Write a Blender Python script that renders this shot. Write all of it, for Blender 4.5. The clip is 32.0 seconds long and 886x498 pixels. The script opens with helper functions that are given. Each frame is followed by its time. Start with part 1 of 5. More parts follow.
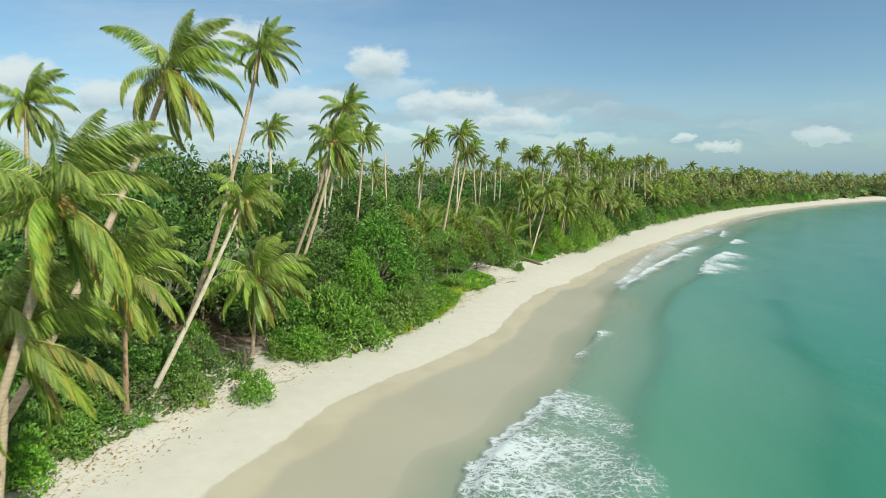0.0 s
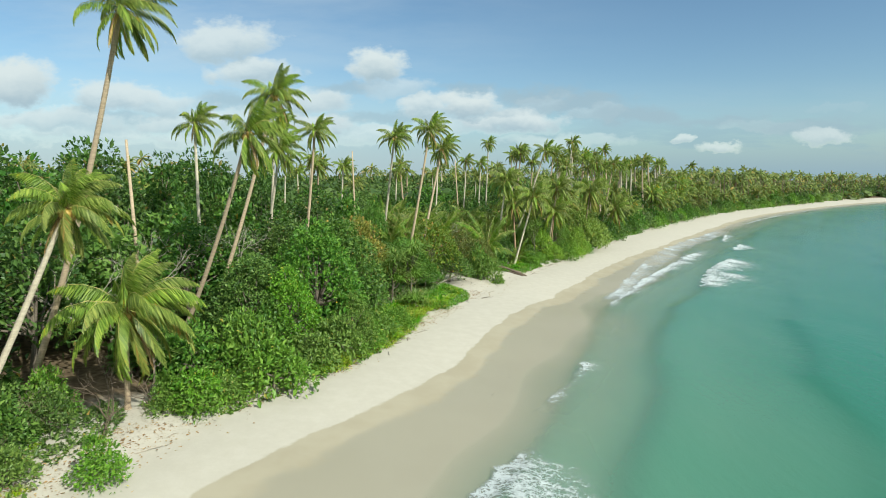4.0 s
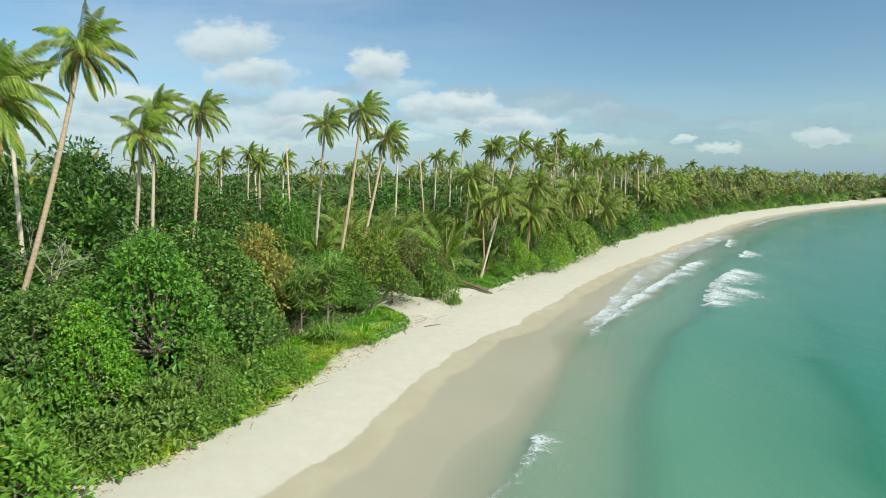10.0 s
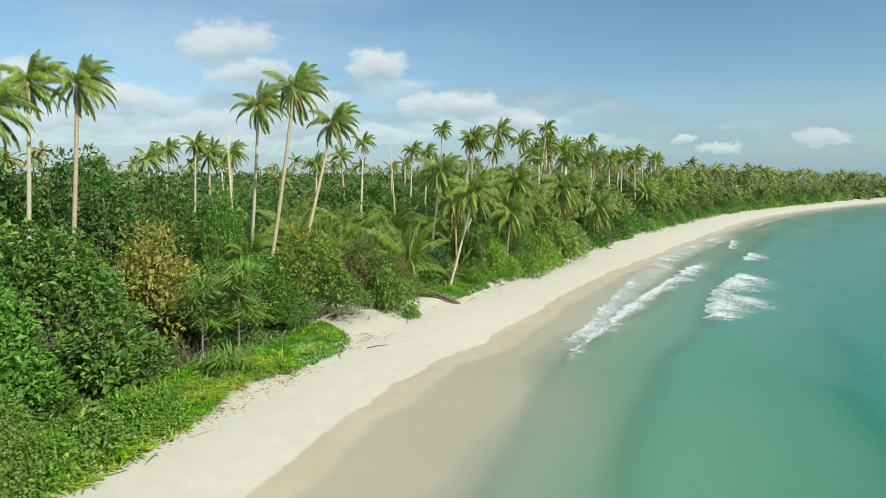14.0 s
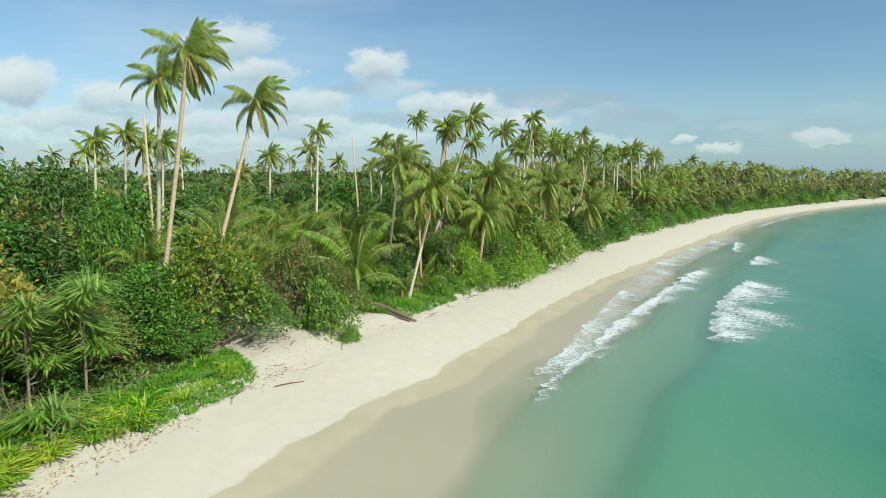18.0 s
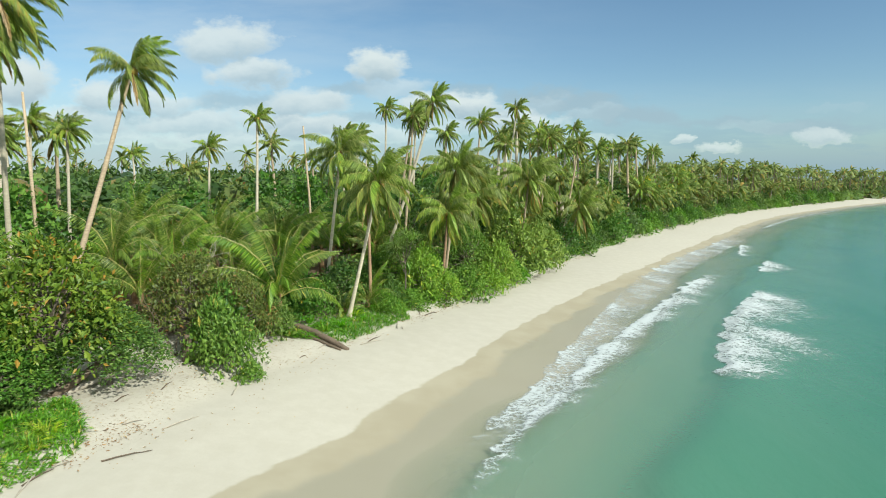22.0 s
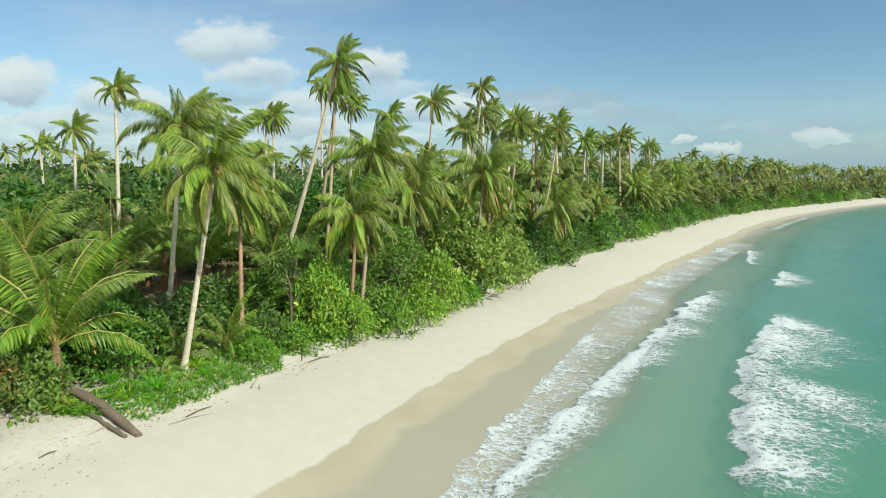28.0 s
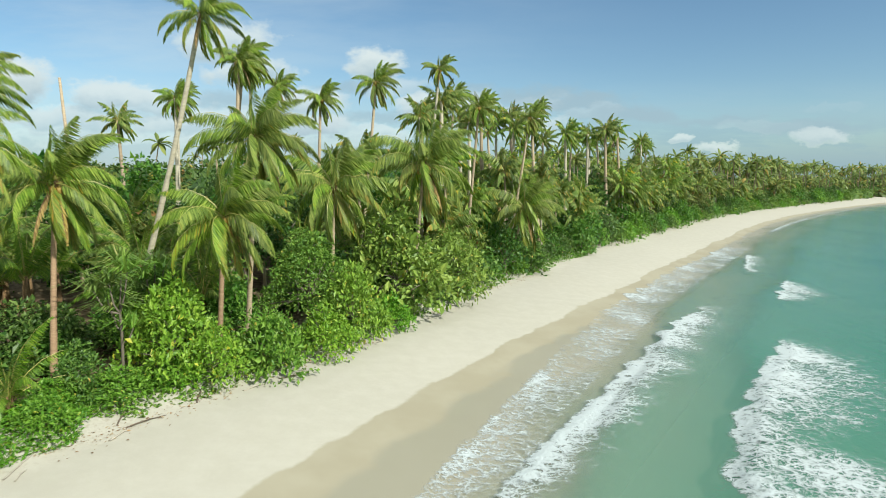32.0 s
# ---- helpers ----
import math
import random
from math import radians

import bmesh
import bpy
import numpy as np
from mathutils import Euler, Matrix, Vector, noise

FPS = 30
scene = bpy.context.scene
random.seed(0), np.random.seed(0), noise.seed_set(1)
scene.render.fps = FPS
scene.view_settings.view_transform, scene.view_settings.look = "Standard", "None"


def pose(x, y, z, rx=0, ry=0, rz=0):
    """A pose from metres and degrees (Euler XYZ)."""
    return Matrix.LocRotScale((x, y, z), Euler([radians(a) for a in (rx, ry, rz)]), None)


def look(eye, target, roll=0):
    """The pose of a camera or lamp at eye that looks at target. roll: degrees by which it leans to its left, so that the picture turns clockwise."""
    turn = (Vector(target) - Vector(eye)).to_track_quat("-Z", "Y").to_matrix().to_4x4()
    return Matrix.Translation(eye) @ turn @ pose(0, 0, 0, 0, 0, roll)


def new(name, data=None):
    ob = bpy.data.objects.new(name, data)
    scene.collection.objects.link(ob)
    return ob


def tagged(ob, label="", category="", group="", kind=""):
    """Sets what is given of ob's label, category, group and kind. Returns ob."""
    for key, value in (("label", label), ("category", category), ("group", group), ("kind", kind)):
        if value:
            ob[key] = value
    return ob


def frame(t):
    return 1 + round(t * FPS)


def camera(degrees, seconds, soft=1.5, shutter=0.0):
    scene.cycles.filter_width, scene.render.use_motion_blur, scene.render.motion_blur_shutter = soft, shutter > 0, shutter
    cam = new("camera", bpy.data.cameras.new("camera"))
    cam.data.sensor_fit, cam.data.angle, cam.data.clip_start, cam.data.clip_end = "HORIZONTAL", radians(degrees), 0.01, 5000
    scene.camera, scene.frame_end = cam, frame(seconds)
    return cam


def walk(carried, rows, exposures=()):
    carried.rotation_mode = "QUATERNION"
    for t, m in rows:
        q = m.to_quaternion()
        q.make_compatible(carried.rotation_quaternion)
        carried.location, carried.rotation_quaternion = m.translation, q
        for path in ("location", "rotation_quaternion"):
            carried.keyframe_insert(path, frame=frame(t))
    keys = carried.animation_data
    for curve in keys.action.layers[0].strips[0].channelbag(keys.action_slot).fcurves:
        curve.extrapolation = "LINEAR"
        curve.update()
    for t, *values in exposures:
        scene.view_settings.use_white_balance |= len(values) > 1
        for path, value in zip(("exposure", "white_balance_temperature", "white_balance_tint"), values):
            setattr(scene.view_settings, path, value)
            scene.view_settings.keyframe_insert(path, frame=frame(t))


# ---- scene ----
cam = camera(73.0, 32.0, 0.9, 0.5)
PATH = [
    (0.0, -0.031, -0.017, 13.617, -6.728, -0.0),
    (1.0, 0.877, 2.234, 13.64, -6.708, -0.0),
    (2.0, 1.776, 4.476, 13.641, -6.689, -0.0),
    (3.0, 2.662, 6.707, 13.639, -6.669, -0.0),
    (4.0, 3.546, 8.929, 13.641, -6.649, -0.0),
    (5.0, 4.451, 11.155, 13.648, -6.63, -0.0),
    (6.0, 5.372, 13.38, 13.646, -6.62, -0.0),
    (7.0, 6.295, 15.598, 13.625, -6.62, -0.0),
    (8.0, 7.22, 17.829, 13.574, -6.62, -0.0),
    (9.0, 8.152, 20.096, 13.469, -6.62, -0.0),
    (10.0, 9.078, 22.361, 13.313, -6.62, -0.0),
    (11.0, 9.988, 24.576, 13.128, -6.62, -0.0),
    (12.0, 10.885, 26.731, 12.938, -6.62, -0.0),
    (13.0, 11.795, 28.892, 12.76, -6.62, -0.0),
    (14.0, 12.724, 31.129, 12.595, -6.62, -0.0),
    (15.0, 13.659, 33.448, 12.442, -6.62, -0.0),
    (16.0, 14.571, 35.79, 12.301, -6.62, -0.0),
    (17.0, 15.472, 38.093, 12.158, -6.62, -0.0),
    (18.0, 16.389, 40.406, 12.012, -6.62, -0.0),
    (19.0, 17.327, 42.755, 11.868, -6.62, -0.0),
    (20.0, 18.266, 45.112, 11.738, -6.62, -0.0),
    (21.0, 19.179, 47.447, 11.621, -6.62, -0.0),
    (22.0, 20.075, 49.785, 11.508, -6.62, -0.0),
    (23.0, 20.986, 52.17, 11.397, -6.62, -0.0),
    (24.0, 21.932, 54.589, 11.29, -6.62, -0.0),
    (25.0, 22.888, 56.95, 11.186, -6.62, -0.0),
    (26.0, 23.821, 59.19, 11.08, -6.62, -0.0),
    (27.0, 24.743, 61.328, 10.965, -6.62, -0.0),
    (28.0, 25.753, 63.584, 10.849, -6.62, -0.0),
    (29.0, 26.843, 65.939, 10.738, -6.62, -0.047),
    (30.0, 27.982, 68.317, 10.635, -6.638, -0.095),
    (31.0, 29.146, 70.627, 10.547, -6.656, -0.142),
    (32.0, 30.36, 72.845, 10.469, -6.674, -0.189),
]
walk(cam, [(t, pose(x, y, z, 90 + pitch, 0, yaw)) for t, x, y, z, pitch, yaw in PATH], [(0.0, 0.35, 6250, 0), (32.0, 0.37, 6250, 0)])

# ---- sky, sun, exposure ----
SUN_DIR = Vector((0.64, -0.60, 0.64)).normalized()
sun = new("sun", bpy.data.lights.new("sun", "SUN"))
sun.data.energy, sun.data.angle, sun.data.color = 4.0, radians(0.6), (1.0, 0.95, 0.86)
sun.matrix_world = look(SUN_DIR * 100, (0, 0, 0))


class Tree:
    """Small helper round a node tree."""

    def __init__(self, tree):
        self.t = tree
        self.t.nodes.clear()

    def n(self, kind, props=None, **inputs):
        node = self.t.nodes.new(kind)
        for k, v in (props or {}).items():
            setattr(node, k, v)
        for k, v in inputs.items():
            key = int(k[1:]) if k[0] == "i" and k[1:].isdigit() else k.replace("_", " ")
            if isinstance(v, bpy.types.NodeSocket):
                self.t.links.new(v, node.inputs[key])
            else:
                node.inputs[key].default_value = v
        return node

    def math(self, op, a, b=0.0, c=0.0, clamp=False):
        return self.n("ShaderNodeMath", {"operation": op, "use_clamp": clamp}, i0=a, i1=b, i2=c).outputs[0]

    def mix(self, f, a, b):
        node = self.n("ShaderNodeMix", {"data_type": "RGBA"})
        for key, v in ((0, f), (6, a), (7, b)):
            if isinstance(v, bpy.types.NodeSocket):
                self.t.links.new(v, node.inputs[key])
            else:
                node.inputs[key].default_value = v
        return node.outputs[2]

    def ramp(self, f, stops):
        node = self.n("ShaderNodeValToRGB", Fac=f)
        e = node.color_ramp.elements
        while len(e) < len(stops):
            e.new(0.5)
        for el, (p, c) in zip(e, stops):
            el.position, el.color = p, (*c, 1) if len(c) == 3 else c
        return node.outputs[0]

    def step(self, v, lo, hi):
        node = self.n("ShaderNodeMapRange", {"interpolation_type": "SMOOTHSTEP"}, i0=v, i1=lo, i2=hi)
        return node.outputs[0]

    def noise(self, vec, scale, detail=4.0, rough=0.55, out=0):
        return self.n("ShaderNodeTexNoise", Vector=vec, Scale=scale, Detail=detail, Roughness=rough).outputs[out]


def rgb(r, g, b):
    return (r, g, b, 1.0)


def build_world():
    world = bpy.data.worlds.new("sky")
    scene.world = world
    world.use_nodes = True
    T = Tree(world.node_tree)
    sky = T.n("ShaderNodeTexSky", {"sky_type": "NISHITA", "sun_disc": False, "sun_elevation": math.asin(SUN_DIR.z),
                                   "sun_rotation": math.atan2(SUN_DIR.x, SUN_DIR.y), "altitude": 0.0, "air_density": 1.0,
                                   "dust_density": 0.5, "ozone_density": 2.2})
    air = T.n("ShaderNodeVectorMath", {"operation": "MULTIPLY"}, i0=sky.outputs[0], i1=(1.0, 1.06, 1.08)).outputs[0]
    back = T.n("ShaderNodeBackground", Color=air, Strength=0.084)
    way = T.n("ShaderNodeTexCoord").outputs["Generated"]
    sep = T.n("ShaderNodeSeparateXYZ", i0=way)
    x, y, z = sep.outputs
    ay = T.math("MAXIMUM", T.math("ABSOLUTE", y), 0.05)
    px, pz = T.math("DIVIDE", x, ay), T.math("DIVIDE", z, ay)
    flat = T.n("ShaderNodeCombineXYZ", X=px, Y=T.math("MULTIPLY", pz, 1.6), Z=0.0).outputs[0]
    wob = T.noise(flat, 11.0, 8.0, 0.62, 1)
    wob2 = T.n("ShaderNodeVectorMath", {"operation": "MULTIPLY_ADD"}, i0=wob, i1=(0.10, 0.065, 0.0), i2=(-0.05, -0.0325, 0)).outputs[0]
    pv = T.n("ShaderNodeCombineXYZ", X=px, Y=pz, Z=0.0).outputs[0]
    p = T.n("ShaderNodeVectorMath", {"operation": "ADD"}, i0=pv, i1=wob2).outputs[0]
    # cumulus heaps: bearing, height above the horizon, half width, half height, thickness
    heaps = [(-0.106, 0.186, 0.047, 0.035, 1.00), (-0.355, 0.222, 0.101, 0.038, 0.90), (0.043, 0.121, 0.068, 0.029, 1.00), (0.112, 0.096, 0.121, 0.027, 0.95),
             (-0.036, 0.116, 0.054, 0.022, 0.90), (-0.307, 0.172, 0.083, 0.029, 0.90), (-0.698, 0.157, 0.077, 0.053, 1.00), (-0.226, 0.087, 0.104, 0.033, 0.95),
             (-0.493, 0.127, 0.131, 0.029, 0.84), (-0.291, 0.103, 0.099, 0.029, 0.78), (0.623, 0.074, 0.049, 0.015, 0.78), (0.458, 0.050, 0.055, 0.012, 0.74),
             (0.392, 0.064, 0.019, 0.012, 0.78), (-0.625, 0.093, 0.142, 0.030, 0.84), (-0.421, 0.093, 0.121, 0.029, 0.84), (0.255, 0.107, 0.060, 0.015, 0.44),
             (0.163, 0.127, 0.048, 0.020, 0.50), (0.525, 0.089, 0.102, 0.012, 0.35), (0.201, 0.061, 0.157, 0.015, 0.44), (-0.077, 0.152, 0.067, 0.025, 0.56),
             (0.643, 0.116, 0.071, 0.011, 0.26), (-0.23, 0.126, 0.085, 0.032, 0.90), (-0.54, 0.132, 0.10, 0.034, 0.92),
             (-0.34, 0.070, 0.20, 0.024, 0.80), (-0.60, 0.075, 0.16, 0.024, 0.78), (-0.12, 0.070, 0.12, 0.020, 0.70), (0.02, 0.090, 0.10, 0.018, 0.66)]
    ragged = T.math("MULTIPLY", T.math("SUBTRACT", T.noise(flat, 20.0, 6.0, 0.58), 0.5), 1.15)
    total = None
    low = None
    for bx, bz, rx, rz, k in heaps:
        d = T.n("ShaderNodeVectorMath", {"operation": "SUBTRACT"}, i0=p, i1=(bx, bz, 0)).outputs[0]
        d = T.n("ShaderNodeVectorMath", {"operation": "DIVIDE"}, i0=d, i1=(rx, rz, 1)).outputs[0]
        ln = T.n("ShaderNodeVectorMath", {"operation": "LENGTH"}, i0=d).outputs["Value"]
        f = T.math("MULTIPLY", T.step(T.math("ADD", ln, ragged), 1.16, 0.50), k)
        total = f if total is None else T.math("MAXIMUM", total, f)
        dz = T.n("ShaderNodeSeparateXYZ", i0=d).outputs[1]
        g = T.math("MULTIPLY", f, T.step(dz, 0.45, -0.75))
        low = g if low is None else T.math("MAXIMUM", low, g)
    # flat grey shreds between and below the heaps
    grey = None
    for bx, bz, rx, rz, k in [(0.15, 0.138, 0.07, 0.018, 0.70), (0.22, 0.124, 0.09, 0.016, 0.75), (0.31, 0.103, 0.11, 0.014, 0.70), (0.04, 0.148, 0.05, 0.012, 0.55), (-0.30, 0.128, 0.13, 0.018, 0.60),
                              (-0.15, 0.150, 0.06, 0.012, 0.60), (0.60, 0.088, 0.11, 0.013, 0.60), (0.45, 0.098, 0.10, 0.010, 0.50), (-0.55, 0.100, 0.14, 0.014, 0.55), (-0.10, 0.100, 0.12, 0.012, 0.50)]:
        d = T.n("ShaderNodeVectorMath", {"operation": "SUBTRACT"}, i0=p, i1=(bx, bz, 0)).outputs[0]
        d = T.n("ShaderNodeVectorMath", {"operation": "DIVIDE"}, i0=d, i1=(rx, rz, 1)).outputs[0]
        ln = T.n("ShaderNodeVectorMath", {"operation": "LENGTH"}, i0=d).outputs["Value"]
        f = T.math("MULTIPLY", T.step(T.math("ADD", ln, ragged), 1.35, 0.35), k)
        grey = f if grey is None else T.math("MAXIMUM", grey, f)
    # thin high veil, a grey-blue hazy bank along the horizon, and out-of-view cloud overhead and behind, added as fill
    # light
    veil_vec = T.n("ShaderNodeCombineXYZ", X=px, Y=T.math("MULTIPLY", pz, 5.0), Z=3.0).outputs[0]
    veil = T.math("MULTIPLY", T.step(T.noise(veil_vec, 2.2, 6.0, 0.6), 0.32, 0.72), 0.34)
    veil = T.math("MULTIPLY", veil, T.step(px, 0.45, -0.6))
    bank = T.math("MULTIPLY", T.step(T.noise(veil_vec, 4.0, 6.0, 0.62), 0.30, 0.62), T.step(pz, 0.17, 0.05))
    bank = T.math("MAXIMUM", T.math("MULTIPLY", bank, 0.62), T.math("MULTIPLY", T.step(pz, T.math("ADD", 0.11, T.math("MULTIPLY", T.step(px, 0.3, -0.4), 0.12)), 0.0), 0.84))
    high = T.math("MULTIPLY", T.step(T.noise(way, 2.3, 6.0, 0.6), 0.38, 0.54), T.math("MAXIMUM", T.step(pz, 0.42, 0.8), T.step(y, 0.0, -0.25)))
    cover = T.math("MAXIMUM", T.math("MAXIMUM", total, high), T.math("MAXIMUM", veil, bank))
    tint = T.mix(low, rgb(0.82, 0.86, 0.88), rgb(0.47, 0.58, 0.67))
    haze = T.math("MULTIPLY", T.step(pz, 0.22, 0.06), T.math("SUBTRACT", 1.0, T.step(total, 0.1, 0.6)))
    tint = T.mix(haze, tint, T.mix(T.step(px, 0.5, -0.4), rgb(0.33, 0.47, 0.60), rgb(0.50, 0.60, 0.69)))
    cloud = T.n("ShaderNodeBackground", Color=tint, Strength=0.72)
    mixed = T.n("ShaderNodeMixShader", i0=cover, i1=back.outputs[0], i2=cloud.outputs[0])
    shred = T.n("ShaderNodeBackground", Color=rgb(0.43, 0.54, 0.63), Strength=0.72)
    seen = T.math("MULTIPLY", grey, T.math("SUBTRACT", 1.0, T.math("MULTIPLY", T.step(total, 0.4, 0.9), 0.7)))
    mixed = T.n("ShaderNodeMixShader", i0=seen, i1=mixed.outputs[0], i2=shred.outputs[0])
    T.n("ShaderNodeOutputWorld", Surface=mixed.outputs[0])


build_world()

# ---- materials ----


def material(name):
    m = bpy.data.materials.new(name)
    m.use_nodes = True
    return m, Tree(m.node_tree)


def finish(T, shader):
    T.n("ShaderNodeOutputMaterial", Surface=shader)


LEAF_GAIN = (1.46, 1.52, 1.36)


def leaf_material(name, dark, mid, light, rare=None, rare_part=0.06, gloss=0.45, through_part=0.28):
    """Foliage: every leaf its own tone, plants differ a little, light shines through."""
    m, T = material(name)
    dark, mid, light, rare = [tuple(min(0.6, v * g) for v, g in zip(c, LEAF_GAIN)) if c else c for c in (dark, mid, light, rare)]
    isl = T.n("ShaderNodeNewGeometry").outputs["Random Per Island"]
    obj = T.n("ShaderNodeObjectInfo").outputs["Random"]
    pos = T.n("ShaderNodeTexCoord").outputs["Object"]
    patch = T.noise(pos, 0.9, 3.0)
    k = T.math("ADD", T.math("MULTIPLY", isl, 0.62), T.math("MULTIPLY", patch, 0.38))
    stops = [(0.15, dark), (0.5, mid), (0.86, light)]
    col = T.ramp(k, stops)
    if rare:
        col = T.mix(T.math("GREATER_THAN", isl, 1.0 - rare_part), col, rgb(*rare))
    hsv = T.n("ShaderNodeHueSaturation", Hue=T.math("ADD", 0.493, T.math("MULTIPLY", obj, 0.022)),
              Saturation=T.math("ADD", 0.96, T.math("MULTIPLY", obj, 0.14)), Value=T.math("ADD", 0.88, T.math("MULTIPLY", obj, 0.32)), Color=col).outputs[0]
    bsdf = T.n("ShaderNodeBsdfPrincipled", Base_Color=hsv, Roughness=gloss, Specular_IOR_Level=0.35)
    tr = T.n("ShaderNodeBsdfTranslucent", Color=hsv)
    finish(T, T.n("ShaderNodeMixShader", i0=through_part, i1=bsdf.outputs[0], i2=tr.outputs[0]).outputs[0])
    return m


def plain_material(name, a, b, scale=6.0, rough=0.8, bump=0.4, stretch=(1, 1, 1), fine=40.0):
    """Two-tone surface with broad stains, fine grain and relief."""
    m, T = material(name)
    pos = T.n("ShaderNodeTexCoord").outputs["Object"]
    vec = T.n("ShaderNodeVectorMath", {"operation": "MULTIPLY"}, i0=pos, i1=stretch).outputs[0]
    broad, grain = T.noise(vec, scale, 5.0), T.noise(vec, fine, 4.0)
    k = T.math("ADD", T.math("MULTIPLY", broad, 0.65), T.math("MULTIPLY", grain, 0.35))
    col = T.ramp(k, [(0.3, a), (0.7, b)])
    obj = T.n("ShaderNodeObjectInfo").outputs["Random"]
    col = T.n("ShaderNodeHueSaturation", Value=T.math("ADD", 0.85, T.math("MULTIPLY", obj, 0.3)), Color=col).outputs[0]
    bp = T.n("ShaderNodeBump", Strength=bump, Distance=0.03, Height=k).outputs[0]
    bsdf = T.n("ShaderNodeBsdfPrincipled", Base_Color=col, Roughness=rough, Normal=bp)
    finish(T, bsdf.outputs[0])
    return m


def ground_material():
    m, T = material("sand_and_soil")
    s = T.n("ShaderNodeAttribute", {"attribute_name": "shore"}).outputs["Fac"]
    gr = T.n("ShaderNodeAttribute", {"attribute_name": "growth"}).outputs["Fac"]
    tide = T.n("ShaderNodeAttribute", {"attribute_name": "tide"}).outputs["Fac"]
    pos = T.n("ShaderNodeTexCoord").outputs["Object"]
    n1, n2, n3, n4 = T.noise(pos, 0.25, 4.0), T.noise(pos, 2.2, 5.0), T.noise(pos, 28.0, 4.0), T.noise(pos, 0.06, 3.0)
    dry = T.mix(T.step(T.noise(pos, 1.1, 6.0, 0.65), 0.3, 0.75), rgb(0.480, 0.440, 0.366), rgb(0.516, 0.476, 0.402))
    dry = T.mix(T.math("MULTIPLY", T.step(n3, 0.5, 0.8), 0.25), dry, rgb(0.42, 0.37, 0.29))
    # trodden and littered sand above the tide line
    litter = T.math("MULTIPLY", T.step(s, 1.4, -0.6), T.step(T.noise(pos, 5.5, 6.0, 0.7), 0.50, 0.64))
    dry = T.mix(T.math("MULTIPLY", litter, 0.38), dry, rgb(0.27, 0.20, 0.13))
    wob = T.math("ADD", T.math("MULTIPLY", T.math("SUBTRACT", n1, 0.5), 2.6), T.math("MULTIPLY", T.math("SUBTRACT", T.noise(pos, 0.8, 3.0), 0.5), 0.9))
    sw = T.math("ADD", tide, T.math("MULTIPLY", wob, 0.55))
    damp, wet = T.step(sw, 6.85, 7.1), T.step(T.math("ADD", sw, T.math("MULTIPLY", wob, 0.55)), 8.4, 9.1)
    dampc = T.mix(T.step(n1, 0.35, 0.65), rgb(0.355, 0.310, 0.222), rgb(0.395, 0.350, 0.258))
    col = T.mix(damp, dry, dampc)
    col = T.mix(T.math("MULTIPLY", wet, 0.8), col, rgb(0.305, 0.280, 0.213))
    soil = T.mix(T.step(n2, 0.35, 0.65), rgb(0.10, 0.070, 0.040), rgb(0.20, 0.145, 0.085))
    inland = T.step(T.math("ADD", gr, T.math("MULTIPLY", n2, 2.0)), -1.2, -4.2)
    col = T.mix(inland, col, soil)
    rough = T.math("SUBTRACT", 0.95, T.math("ADD", T.math("MULTIPLY", damp, 0.12), T.math("MULTIPLY", wet, 0.42)))
    hump = T.math("ADD", T.math("MULTIPLY", T.noise(pos, 5.0, 5.0), T.math("SUBTRACT", 1.05, damp)), T.math("MULTIPLY", n3, 0.12))
    bp = T.n("ShaderNodeBump", Strength=0.28, Distance=0.025, Height=hump).outputs[0]
    bsdf = T.n("ShaderNodeBsdfPrincipled", Base_Color=col, Roughness=rough, Specular_IOR_Level=0.3, Normal=bp)
    finish(T, bsdf.outputs[0])
    return m


def water_material():
    m, T = material("sea_water")
    d = T.n("ShaderNodeAttribute", {"attribute_name": "depth"}).outputs["Fac"]
    pos = T.n("ShaderNodeTexCoord").outputs["Object"]
    along = T.n("ShaderNodeMapping", {"vector_type": "POINT"}, Vector=pos, Rotation=(0, 0, radians(-26)), Scale=(1.0, 0.28, 1.0)).outputs[0]
    big = T.noise(along, 0.09, 4.0, 0.6)
    dd = T.math("MULTIPLY", d, T.math("ADD", 0.55, T.math("MULTIPLY", big, 0.9)))
    col = T.ramp(T.math("DIVIDE", dd, 4.0), [(0.0, (0.29, 0.355, 0.265)), (0.14, (0.145, 0.310, 0.218)), (0.40, (0.045, 0.192, 0.120)), (1.0, (0.012, 0.150, 0.108))])
    ripple = T.math("ADD", T.noise(along, 1.1, 4.0, 0.6), T.math("MULTIPLY", T.noise(pos, 5.0, 3.0), 0.35))
    bp = T.n("ShaderNodeBump", Strength=0.22, Distance=0.22, Height=ripple).outputs[0]
    body = T.n("ShaderNodeBsdfPrincipled", Base_Color=col, Roughness=0.16, IOR=1.33, Specular_IOR_Level=0.3, Normal=bp)
    clear = T.n("ShaderNodeBsdfTransparent", Color=rgb(0.985, 0.995, 0.99))
    opaque = T.math("SUBTRACT", 1.0, T.math("POWER", 2.718, T.math("MULTIPLY", dd, -1.55)))
    opaque = T.math("ADD", T.math("MULTIPLY", opaque, 0.97), 0.015)
    opaque = T.math("MULTIPLY", opaque, T.step(d, -0.02, 0.03))
    finish(T, T.n("ShaderNodeMixShader", i0=opaque, i1=clear.outputs[0], i2=body.outputs[0]).outputs[0])
    return m


